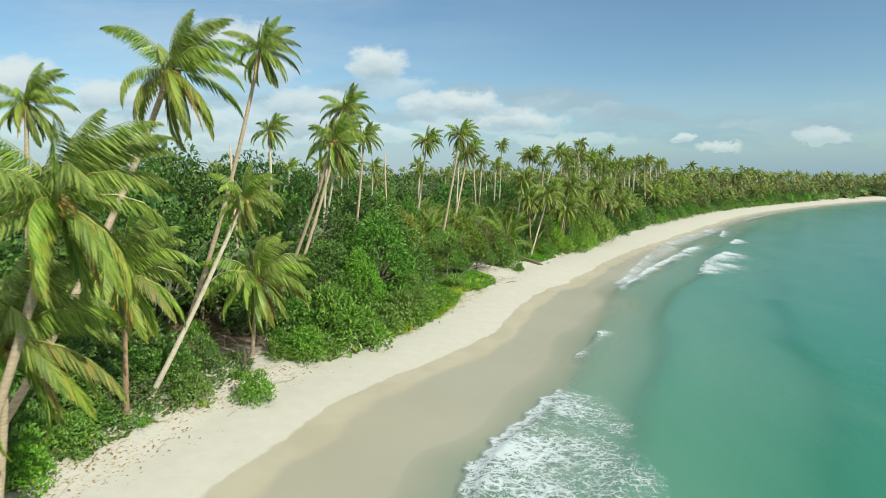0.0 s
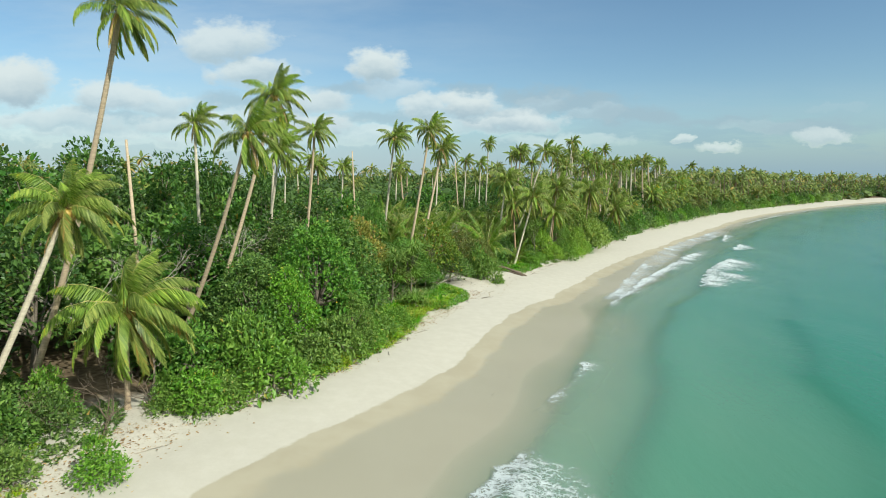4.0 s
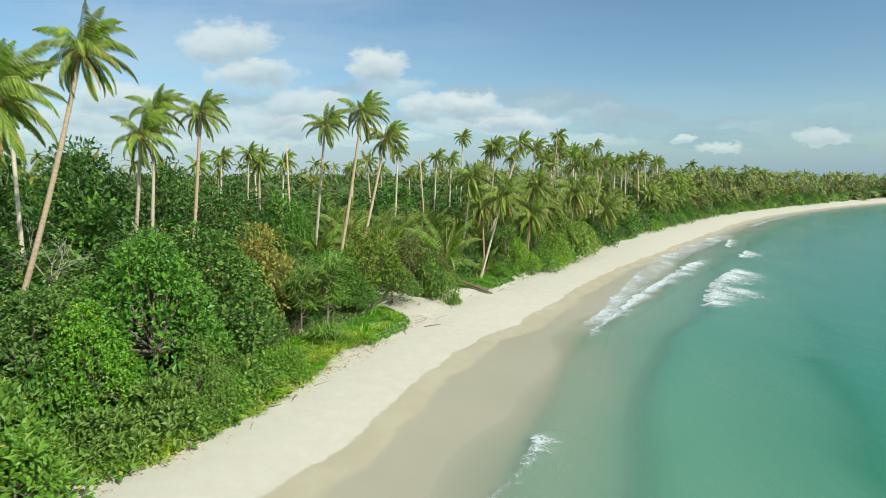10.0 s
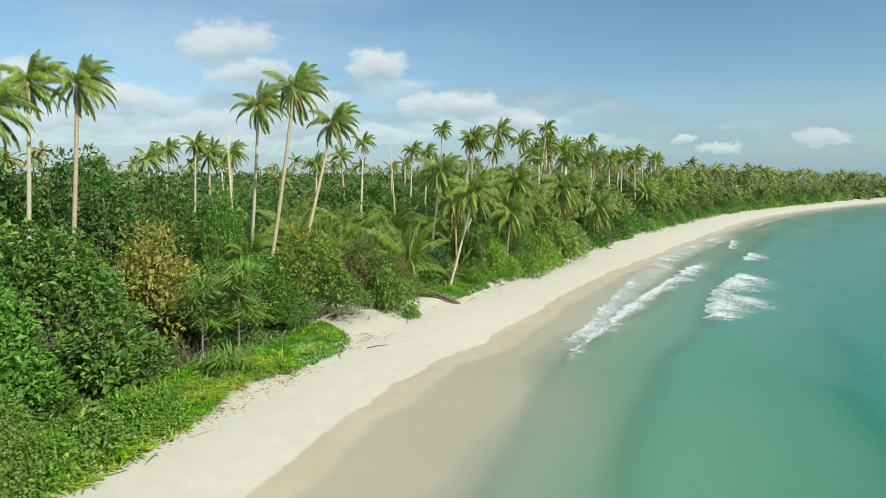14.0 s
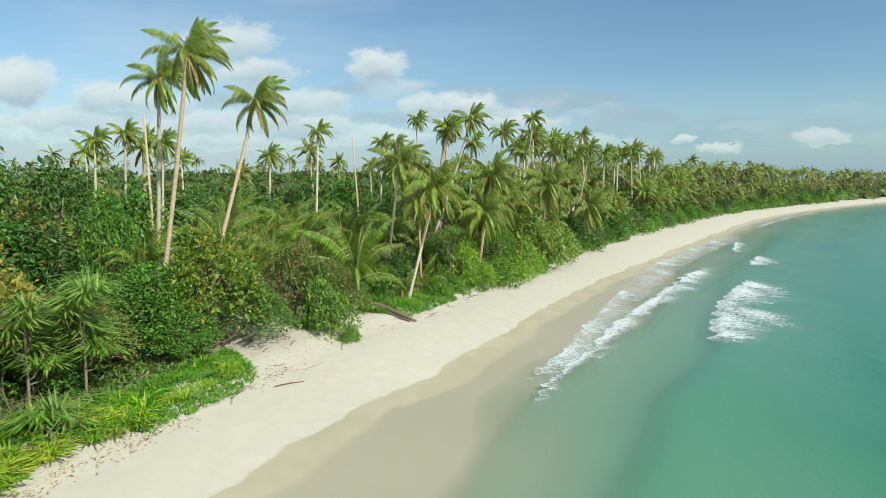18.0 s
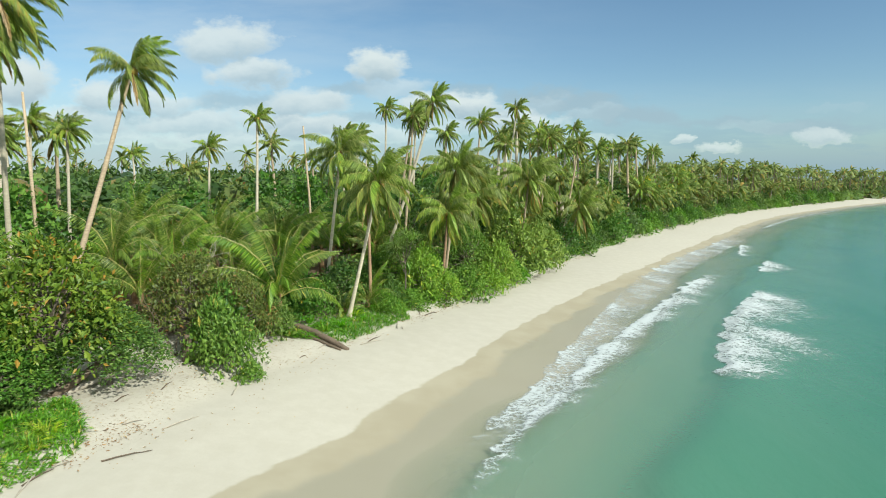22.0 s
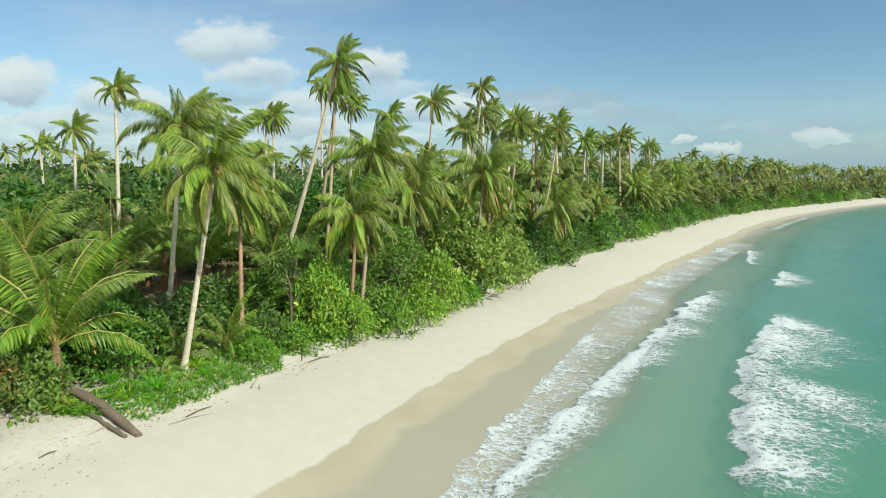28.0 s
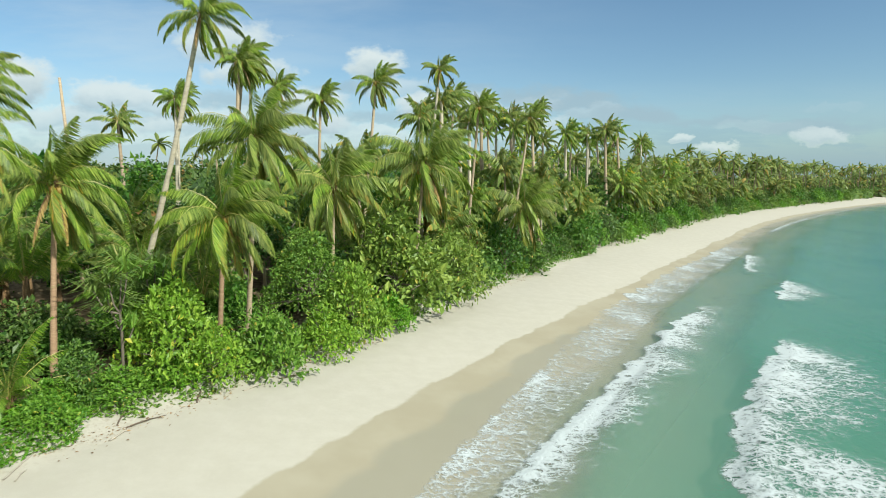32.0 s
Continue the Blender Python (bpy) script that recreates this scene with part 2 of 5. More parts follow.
def foam_material():
    m, T = material("sea_foam")
    c = T.n("ShaderNodeAttribute", {"attribute_name": "cover"}).outputs["Fac"]
    pos = T.n("ShaderNodeTexCoord").outputs["Object"]
    wv = T.n("ShaderNodeVectorMath", {"operation": "MULTIPLY_ADD"}, i0=T.noise(pos, 2.0, 3.0, 0.5, 1), i1=(0.7, 0.7, 0), i2=pos).outputs[0]
    trail = T.n("ShaderNodeMapping", {"vector_type": "POINT"}, Vector=wv, Rotation=(0, 0, radians(26)), Scale=(0.6, 1.0, 1.0)).outputs[0]
    lace = T.n("ShaderNodeTexVoronoi", {"feature": "DISTANCE_TO_EDGE"}, Vector=trail, Scale=2.6).outputs["Distance"]
    lace2 = T.n("ShaderNodeTexVoronoi", {"feature": "DISTANCE_TO_EDGE"}, Vector=wv, Scale=6.0).outputs["Distance"]
    web = T.math("SUBTRACT", 1.0, T.math("MULTIPLY", T.math("MINIMUM", lace, T.math("MULTIPLY", lace2, 1.6)), 3.4))
    tex = T.math("ADD", T.math("MULTIPLY", web, 0.30), T.math("ADD", T.math("MULTIPLY", T.noise(trail, 1.6, 6.0, 0.7), 0.55), T.math("MULTIPLY", T.noise(pos, 4.0, 5.0, 0.75), 0.46)))
    a = T.step(T.math("ADD", c, tex), 1.14, 1.50)
    bp = T.n("ShaderNodeBump", Strength=0.7, Distance=0.12, Height=T.noise(pos, 6.0, 5.0, 0.65)).outputs[0]
    white = T.n("ShaderNodeBsdfPrincipled", Base_Color=rgb(0.60, 0.64, 0.645), Roughness=0.7, Normal=bp)
    clear = T.n("ShaderNodeBsdfTransparent")
    finish(T, T.n("ShaderNodeMixShader", i0=T.math("MULTIPLY", a, 0.93), i1=clear.outputs[0], i2=white.outputs[0]).outputs[0])
    return m


SAND, WATER, FOAM = ground_material(), water_material(), foam_material()
PALM_LEAF = leaf_material("palm_leaflets", (0.076, 0.118, 0.024), (0.172, 0.220, 0.050), (0.335, 0.355, 0.092), (0.36, 0.27, 0.05), 0.03, 0.36, 0.42)
OLD_PALM = leaf_material("yellowing_palm_leaflets", (0.10, 0.130, 0.030), (0.205, 0.235, 0.048), (0.32, 0.325, 0.075), (0.30, 0.20, 0.05), 0.14, 0.45, 0.40)
PALM_FAR = leaf_material("palm_leaflets_mixed", (0.066, 0.110, 0.024), (0.150, 0.200, 0.048), (0.290, 0.310, 0.082), (0.36, 0.26, 0.06), 0.07, 0.42, 0.40)
YOUNG_LEAF = leaf_material("young_palm_leaflets", (0.054, 0.096, 0.016), (0.115, 0.168, 0.030), (0.215, 0.250, 0.050), (0.30, 0.26, 0.06), 0.03, 0.40, 0.35)
ALMOND = leaf_material("broad_leaves", (0.034, 0.074, 0.016), (0.076, 0.136, 0.028), (0.156, 0.220, 0.054), (0.30, 0.20, 0.05), 0.004)
BRIGHT = leaf_material("shrub_leaves", (0.054, 0.110, 0.018), (0.108, 0.184, 0.030), (0.194, 0.270, 0.058), (0.30, 0.26, 0.06), 0.015)
OLIVE = leaf_material("olive_leaves", (0.052, 0.085, 0.018), (0.108, 0.140, 0.028), (0.185, 0.195, 0.044), (0.22, 0.12, 0.04), 0.06)
LIME = leaf_material("lime_shrub_leaves", (0.084, 0.138, 0.024), (0.155, 0.222, 0.040), (0.245, 0.300, 0.066), (0.32, 0.28, 0.06), 0.02)
RUSTY = leaf_material("rusty_leaves", (0.110, 0.140, 0.024), (0.210, 0.215, 0.036), (0.330, 0.290, 0.055), (0.32, 0.20, 0.04), 0.12)
DEEP = leaf_material("forest_leaves", (0.022, 0.054, 0.012), (0.050, 0.100, 0.020), (0.104, 0.160, 0.036), (0.16, 0.13, 0.04), 0.02)
BLADE = leaf_material("grass_blades", (0.050, 0.125, 0.014), (0.095, 0.215, 0.020), (0.170, 0.290, 0.035), (0.33, 0.31, 0.06), 0.05)
YELLOW = leaf_material("yellowish_blades", (0.110, 0.190, 0.022), (0.220, 0.290, 0.030), (0.380, 0.400, 0.060), (0.40, 0.33, 0.10), 0.08)
SCREW = leaf_material("screwpine_leaves", (0.070, 0.120, 0.026), (0.130, 0.195, 0.044), (0.220, 0.275, 0.075), (0.32, 0.28, 0.12), 0.04)
DRY_LEAF = leaf_material("dry_fronds", (0.14, 0.085, 0.035), (0.25, 0.16, 0.07), (0.38, 0.26, 0.12))
LITTER = leaf_material("leaf_litter", (0.13, 0.075, 0.040), (0.26, 0.16, 0.085), (0.42, 0.30, 0.17), gloss=0.8, through_part=0.1)
RACHIS = plain_material("frond_stalk", (0.26, 0.26, 0.06), (0.44, 0.38, 0.11), 4.0, 0.45, 0.1)
PALM_BARK = plain_material("palm_bark", (0.28, 0.21, 0.14), (0.56, 0.43, 0.29), 3.0, 0.85, 0.5, (1, 1, 5), 18.0)
PALE_BARK = plain_material("pale_bark", (0.40, 0.34, 0.25), (0.66, 0.58, 0.45), 3.0, 0.85, 0.4, (1, 1, 3), 22.0)
RED_BARK = plain_material("reddish_bark", (0.24, 0.14, 0.08), (0.42, 0.28, 0.17), 3.0, 0.85, 0.4, (1, 1, 5), 20.0)
BARK = plain_material("tree_bark", (0.10, 0.080, 0.060), (0.24, 0.20, 0.15), 5.0, 0.9, 0.6, (1, 1, 0.4), 30.0)
DEADWOOD = plain_material("bleached_wood", (0.28, 0.24, 0.19), (0.50, 0.45, 0.37), 6.0, 0.85, 0.6, (1, 1, 0.5), 35.0)
DRIFT = plain_material("driftwood", (0.085, 0.060, 0.042), (0.20, 0.15, 0.105), 4.0, 0.85, 0.7, (1, 6, 6), 25.0)
COCONUT = plain_material("coconut_husk", (0.30, 0.21, 0.04), (0.50, 0.31, 0.07), 9.0, 0.5, 0.2)
FIBRE = plain_material("palm_fibre", (0.11, 0.065, 0.030), (0.26, 0.16, 0.075), 12.0, 0.95, 0.6)

# ---- the coast line ----
# edge of the growth along the beach, from behind the start to the far end of the bay
EDGE = [(-110, -180), (-70, -90), (-38, -28), (-22, 8), (-15.2, 22.6), (-11.2, 34), (-6.4, 42.5), (-1.8, 50.5), (1.3, 59.3), (4.2, 66), (6.6, 72.5), (9.8, 80.5), (14.6, 87.8),
        (18.0, 93.8), (22.2, 100.6), (29.1, 112.7), (39.5, 131.6), (53, 152.6), (69, 176), (95, 213), (126, 250), (171, 296), (240, 358), (330, 420), (450, 480),
        (620, 535), (900, 585), (1500, 620), (4200, 620)]


def resample(points):
    """A smooth run of points through the given ones, about a metre apart where it matters."""
    p = np.array(points, float)
    out = []
    for i in range(len(p) - 1):
        a, b, c, d = p[max(i - 1, 0)], p[i], p[i + 1], p[min(i + 2, len(p) - 1)]
        n = int(np.clip(np.linalg.norm(c - b) / 1.2, 3, 24))
        for k in range(n):
            t = k / n
            out.append(0.5 * (2 * b + (c - a) * t + (2 * a - 5 * b + 4 * c - d) * t * t + (3 * b - a - 3 * c + d) * t ** 3))
    out.append(p[-1])
    return np.array(out)


COAST = resample(EDGE)
STEP = np.diff(COAST, axis=0)
ALONG = np.concatenate([[0], np.cumsum(np.linalg.norm(STEP, axis=1))])
TANGENT = np.gradient(COAST, axis=0)
TANGENT /= np.linalg.norm(TANGENT, axis=1)[:, None]
NORMAL = np.stack([TANGENT[:, 1], -TANGENT[:, 0]], 1)


def shore(xy):
    """Distance from the edge of the growth, seaward positive, and the place along it."""
    xy = np.asarray(xy, float)
    s, u = np.empty(len(xy)), np.empty(len(xy))
    for k in range(0, len(xy), 4000):
        q = xy[k:k + 4000]
        best, sb, ub = np.full(len(q), 1e18), np.zeros(len(q)), np.zeros(len(q))
        for i in range(0, len(STEP), 60):
            a, st = COAST[:-1][i:i + 60], STEP[i:i + 60]
            ll = (st ** 2).sum(1)
            t = np.clip(((q[:, None] - a) * st).sum(2) / ll, 0, 1)
            d = q[:, None] - (a + t[..., None] * st)
            dist = (d ** 2).sum(2)
            j = dist.argmin(1)
            r = np.arange(len(q))
            cr = st[j, 0] * d[r, j, 1] - st[j, 1] * d[r, j, 0]
            better = dist[r, j] < best
            best = np.where(better, dist[r, j], best)
            sb = np.where(better, -np.sign(cr) * np.sqrt(dist[r, j]), sb)
            ub = np.where(better, ALONG[:-1][i:i + 60][j] + t[r, j] * np.sqrt(ll[j]), ub)
        s[k:k + 4000], u[k:k + 4000] = sb, ub
    return s, u


def place(u, s):
    """World x, y of a point at u along the coast, s seaward of the edge."""
    x = np.interp(u, ALONG, COAST[:, 0]) + s * np.interp(u, ALONG, NORMAL[:, 0])
    y = np.interp(u, ALONG, COAST[:, 1]) + s * np.interp(u, ALONG, NORMAL[:, 1])
    return x, y


def u_at(y):
    """Place along the coast where the edge has that y (the near stretch only)."""
    keep = COAST[:, 1] < 600
    return float(np.interp(y, COAST[keep][:, 1], ALONG[keep]))


def bed(s, u):
    """Height of the ground: the wood, a low scarp, the beach, the sea bed."""
    h = np.interp(s, [-400, -30, -3.0, -0.6, 0.2, 3.0, 6.5, 9.0, 11.5, 14, 18, 24, 40, 100, 600], [6.0, 2.6, 1.9, 1.62, 1.30, 1.12, 0.72, 0.36, 0.02, -0.22, -0.55, -1.05, -2.0, -4.0, -9.0])
    cusp = 0.10 * np.sin(u * 0.21 + 1.0) + 0.06 * np.sin(u * 0.53)
    return h + cusp * np.exp(-((s - 9) / 5.0) ** 2)


def height(x, y):
    s, u = shore([(x, y)])
    return float(bed(s, u)[0])


def swell(s, u):
    """The sea's surface: long ridges that run in and steepen."""
    def ridge(c, w, a, ph):
        d = s - (c + 0.8 * np.sin(u * 0.085 + ph) + 0.35 * np.sin(u * 0.31 + 2 * ph))
        return a * np.where(d < 0, np.exp(-(d / (0.38 * w)) ** 2), np.exp(-(d / (1.5 * w)) ** 2))
    env = 0.55 + 0.45 * np.sin(u * 0.05 + 0.6)
    z = ridge(14.6, 1.1, 0.16, 0.3) + ridge(20.6, 1.9, 0.30, 1.1) * (0.5 + 0.5 * env) + ridge(31, 3.2, 0.24, 2.0) * env + ridge(44, 3.6, 0.24, 3.4) * (1.2 - env)
    z = z + ridge(60, 4.0, 0.24, 4.6) + ridge(80, 4.5, 0.24, 5.3) + ridge(104, 5, 0.24, 0.2)
    return z * np.clip((s - 9.5) / 5.0, 0, 1)


def mesh_of(name, verts, faces, mats=(), face_mats=None, smooth=False):
    """A mesh from arrays: verts (n, 3); faces (m, 3 or 4)."""
    me = bpy.data.meshes.new(name)
    v, f = np.asarray(verts, np.float32), np.asarray(faces, np.int32)
    k = f.shape[1]
    me.vertices.add(len(v)), me.loops.add(f.size), me.polygons.add(len(f))
    me.vertices.foreach_set("co", v.ravel())
    me.loops.foreach_set("vertex_index", f.ravel())
    me.polygons.foreach_set("loop_start", np.arange(len(f), dtype=np.int32) * k)
    for m in mats:
        me.materials.append(m)
    if face_mats is not None:
        me.polygons.foreach_set("material_index", np.asarray(face_mats, np.int32))
    me.polygons.foreach_set("use_smooth", np.full(len(f), smooth))
    me.update(calc_edges=True)
    return me


def attribute(me, name, values):
    me.attributes.new(name, "FLOAT", "POINT").data.foreach_set("value", np.asarray(values, np.float32))


def grid_faces(nx, ny):
    i = np.arange(nx * ny).reshape(ny, nx)
    return np.stack([i[:-1, :-1], i[:-1, 1:], i[1:, 1:], i[1:, :-1]], -1).reshape(-1, 4)


def axis(parts):
    """Coordinates from (start, end, step) stretches."""
    return np.unique(np.concatenate([np.arange(a, b + 1e-6, st) for a, b, st in parts]).round(3))


def build_ground():
    gx = axis([(-4500, -500, 500), (-500, -120, 40), (-120, -30, 6), (-30, -16, 1.2), (-16, 40, 0.8), (40, 64, 1.4), (64, 130, 2.5), (130, 420, 10), (420, 1000, 60), (1000, 4500, 500)])
    gy = axis([(-4500, -400, 500), (-400, -40, 30), (-40, 10, 2.5), (10, 120, 0.8), (120, 210, 1.8), (210, 460, 6), (460, 1000, 40), (1000, 4500, 500)])
    X, Y = np.meshgrid(gx, gy)
    s, u = shore(np.stack([X.ravel(), Y.ravel()], 1))
    z = bed(s, u)
    land = s < 5.5
    rough = np.array([noise.noise((x * 0.9, y * 0.9, 0)) if l and abs(x) < 120 and 0 < y < 220 else 0 for x, y, l in zip(X.ravel(), Y.ravel(), land)])
    z = z + 0.09 * rough * np.clip((5.5 - s) / 4.0, 0, 1)
    me = mesh_of("ground", np.stack([X.ravel(), Y.ravel(), z], 1), grid_faces(len(gx), len(gy)), [SAND], smooth=True)
    attribute(me, "shore", s)
    edge_y = np.interp(u, ALONG, COAST[:, 1])
    attribute(me, "tide", s + 6.9 - np.interp(edge_y, [20, 36, 46, 57, 67, 73, 78, 92, 106, 113, 122, 137, 158], [4.9, 5.0, 5.7, 5.9, 5.8, 6.6, 7.8, 7.0, 6.4, 6.9, 8.0, 8.6, 8.8]))
    cove = 6.5 * np.exp(-((u - u_at(78.5)) / 5.0) ** 2) + 3.5 * np.exp(-((u - u_at(31)) / 6.0) ** 2) + 0.9 * np.sin(u * 0.9) * np.sin(u * 0.37)
    attribute(me, "growth", s + cove)
    tagged(new("ground", me), "pale coral sand beach with damp tide band and soil under the trees", "beach", kind="structure")


def build_sea():
    gx = axis([(-400, -60, 40), (-60, -8, 4), (-8, 84, 0.7), (84, 170, 2.5), (170, 420, 10), (420, 1000, 60), (1000, 4500, 500)])
    gy = axis([(-4500, -300, 500), (-300, -40, 30), (-40, 14, 3), (14, 140, 0.7), (140, 230, 2.2), (230, 460, 8), (460, 700, 40)])
    X, Y = np.meshgrid(gx, gy)
    s, u = shore(np.stack([X.ravel(), Y.ravel()], 1))
    z = swell(s, u)
    d = z - bed(s, u)
    f = grid_faces(len(gx), len(gy))
    f = f[(s[f] > 7.0).any(1)]
    used, inv = np.unique(f, return_inverse=True)
    v = np.stack([X.ravel(), Y.ravel(), z], 1)[used]
    me = mesh_of("water", v, inv.reshape(-1, 4), [WATER], smooth=True)
    attribute(me, "depth", d[used])
    tagged(new("water", me), "clear turquoise sea with low swell over pale sand", "sea", kind="structure")


def u_sea(y, s):
    """Place along the coast whose point s seaward has that y."""
    keep = COAST[:, 1] < 600
    return float(np.interp(y, (COAST[:, 1] + NORMAL[:, 1] * s)[keep], ALONG[keep]))


def foam(name, label, y0, y1, front, width, cover, lift=0.05, seed=0, step=0.22, fall=0.72):
    """A sheet of foam behind a breaking front: front, width and cover are functions of the share from y0 to y1."""
    u0, u1 = u_sea(y0, front(0)), u_sea(y1, front(1))
    nu, nv = max(8, int((u1 - u0) / step)), max(6, int(max(width(t) for t in np.linspace(0, 1, 20)) / step))
    t, w = np.meshgrid(np.linspace(0, 1, nu), np.linspace(0, 1, nv))
    t, w = t.ravel(), w.ravel()
    uu = u0 + (u1 - u0) * t
    fr = np.array([front(a) for a in t[:nu]])[np.arange(len(t)) % nu]
    wd = np.array([width(a) for a in t[:nu]])[np.arange(len(t)) % nu]
    cv = np.array([cover(a) for a in t[:nu]])[np.arange(len(t)) % nu]
    wig = np.array([noise.noise((a * 0.55, seed, 0)) + 0.3 * noise.noise((a * 1.5, seed, 3)) + 0.16 * noise.noise((a * 3.7, seed, 6)) for a in uu[:nu]])[np.arange(len(t)) % nu]
    ss = fr + 0.75 * wig * np.clip(1 - w, 0.2, 1) + w * wd
    x, y = place(uu, ss)
    base = np.maximum(swell(ss, uu), bed(ss, uu) + 0.012)
    rise = np.sin(np.clip(w * 4.5, 0, 1) * math.pi) * 0.6 + 0.4 * (1 - w)
    lump = np.array([0.5 + 0.5 * noise.noise((a * 1.5, b * 1.5, seed)) + 0.35 * noise.noise((a * 4.2, b * 4.2, seed)) for a, b in zip(x, y)])
    z = base + 0.02 + lift * rise * lump * np.clip(w * 9, 0, 1)
    fade = np.minimum(np.clip(t * 6, 0, 1), np.clip((1 - t) * 6, 0, 1))
    big = np.array([noise.noise((a * 0.30, b * 0.30, seed + 5)) for a, b in zip(x, y)])
    c = cv * (1.0 - fall * w ** 0.8) * fade + 0.20 * big * fade
    c = c * np.clip(0.42 + w * wd / 0.55, 0, 1)
    c = np.where(w > 0.86, c * (1 - w) / 0.14, c)
    c = np.where(fade < 0.02, 0, c)
    me = mesh_of(name, np.stack([x, y, z], 1), grid_faces(nu, nv), [FOAM], smooth=True)
    attribute(me, "cover", c)
    return tagged(new(name, me), label, "wave foam", kind="stuff")


build_ground()
build_sea()

# ---- plant building ----


def unit(v):
    return v / np.maximum(np.linalg.norm(v, axis=-1, keepdims=True), 1e-9)


def leaves(base, way, up, length, width, cup=0.18):
    """Diamond leaves folded along the midrib. All arrays of one length."""
    n = len(base)
    way = unit(way)
    side = unit(np.cross(way, up))
    nor = np.cross(side, way)
    L, W = np.broadcast_to(length, n)[:, None], np.broadcast_to(width, n)[:, None]
    mid = base + way * L * 0.48
    v = np.stack([base, mid + side * W * 0.5 + nor * W * cup, base + way * L - nor * W * cup * 0.8, mid - side * W * 0.5 + nor * W * cup], 1).reshape(-1, 3)
    k = np.arange(n)[:, None] * 4
    f = np.concatenate([k + [0, 1, 2], k + [0, 2, 3]], 1).reshape(-1, 3)
    return v, f


def tube(points, radii, sides=7, seed=0):
    """A tapering tube along points, as triangles, with a closed end."""
    p, r = np.asarray(points, float), np.asarray(radii, float)
    t = unit(np.gradient(p, axis=0))
    ref = np.array([0.31, 0.95, 0.05])
    a = unit(np.cross(t, ref))
    b = np.cross(t, a)
    ang = np.linspace(0, 2 * math.pi, sides, endpoint=False)
    ring = np.cos(ang)[None, :, None] * a[:, None] + np.sin(ang)[None, :, None] * b[:, None]
    v = (p[:, None] + ring * r[:, None, None]).reshape(-1, 3)
    f = []
    for i in range(len(p) - 1):
        for j in range(sides):
            k = (j + 1) % sides
            q = (i * sides + j, i * sides + k, (i + 1) * sides + k, (i + 1) * sides + j)
            f += [(q[0], q[1], q[2]), (q[0], q[2], q[3])]
    v = np.concatenate([v, p[-1:]])
    f += [((len(p) - 1) * sides + j, (len(p) - 1) * sides + (j + 1) % sides, len(v) - 1) for j in range(sides)]
    return v, np.array(f)


def join(pieces):
    """One array pair out of many (verts, faces[, material])."""
    vs, fs, ms, n = [], [], [], 0
    for q in pieces:
        vs.append(q[0]), fs.append(np.asarray(q[1]) + n)
        ms.append(np.full(len(q[1]), q[2] if len(q) > 2 else 0))
        n += len(q[0])
    return np.concatenate(vs), np.concatenate(fs), np.concatenate(ms)


def part(name, data, mats, parent, label="", smooth=False):
    """Links arrays or a mesh as one object under its thing."""
    me = data if isinstance(data, bpy.types.Mesh) else mesh_of(name, data[0], data[1], mats, data[2] if len(data) > 2 else None, smooth)
    ob = new(name, me)
    ob.parent = parent
    return tagged(ob, label)


RNG = np.random.default_rng(7)


def frond_arrays(length, rise, droop, pairs, rng, leaf=0.8, twist=0.0, sweep=0.35, thick=0.045, skip=2, bare=0.13, broad=1.0):
    """A feather leaf that grows along +x, starts at the angle rise and bends down by droop; the leaflets hang and sweep to +y with the wind."""
    m = 11
    t = np.linspace(0, 1, m)
    ang = rise - droop * t ** 1.35
    dx, dz = np.cos(ang), np.sin(ang)
    pts = np.zeros((m, 3))
    pts[1:, 0] = np.cumsum((dx[1:] + dx[:-1]) / 2) * length / (m - 1)
    pts[1:, 2] = np.cumsum((dz[1:] + dz[:-1]) / 2) * length / (m - 1)
    pts[:, 1] = twist * length * t ** 2
    stalk = tube(pts[::skip], np.interp(t[::skip], [0, 0.2, 1], [thick * 2.0, thick, 0.005]), 3)
    k = np.linspace(bare, 0.995, pairs)
    c = np.stack([np.interp(k, t, pts[:, i]) for i in range(3)], 1)
    tan = unit(np.stack([np.interp(k, t, np.gradient(pts[:, i])) for i in range(3)], 1))
    up = unit(np.stack([-tan[:, 2], np.zeros(pairs), tan[:, 0]], 1))
    pieces = [(*stalk, 1)]
    ln = leaf * (np.sin(np.clip(k * 1.06, 0, 1) ** 0.75 * math.pi) ** 0.6 * 0.85 + 0.22)
    for sgn in (-1, 1):
        jit = rng.normal(0, 0.09, (pairs, 3))
        hang = 1.10 + 0.40 * k + rng.normal(0, 0.08, pairs)
        way = tan * (0.62 + 0.45 * k)[:, None] + np.array([0, sgn, 0]) * 0.52 + np.array([0, 0, -1.0]) * hang[:, None] + np.array([0, sweep, 0.12]) + jit
        nup = up + np.array([0, sgn * 0.5, 0])
        pieces.append((*leaves(c, way, nup, ln * rng.uniform(0.85, 1.1, pairs), broad * 0.092 * leaf / 0.8 * 44 / max(pairs, 20), 0.10), 0))
    return join(pieces)


def ring_trunk(base, top, r0, r1, bend, rings, sides=9, rng=RNG):
    """A palm stem that leaves the ground leaning and curves upward, with leaf scars as shallow steps."""
    b, c = np.asarray(base, float), np.asarray(top, float)
    mid = b + (c - b) * 0.45 + np.array([(c - b)[0], (c - b)[1], 0]) * bend
    t = np.linspace(0, 1, rings)
    p = ((1 - t) ** 2)[:, None] * b + (2 * t * (1 - t))[:, None] * mid + (t ** 2)[:, None] * c
    r = r1 + (r0 - r1) * (1 - t) ** 1.3 + (r0 * 0.55) * np.exp(-t * 22)
    r = r * (1 + 0.05 * (np.arange(rings) % 2)) * rng.uniform(0.97, 1.03, rings)
    return tube(p, r, sides)


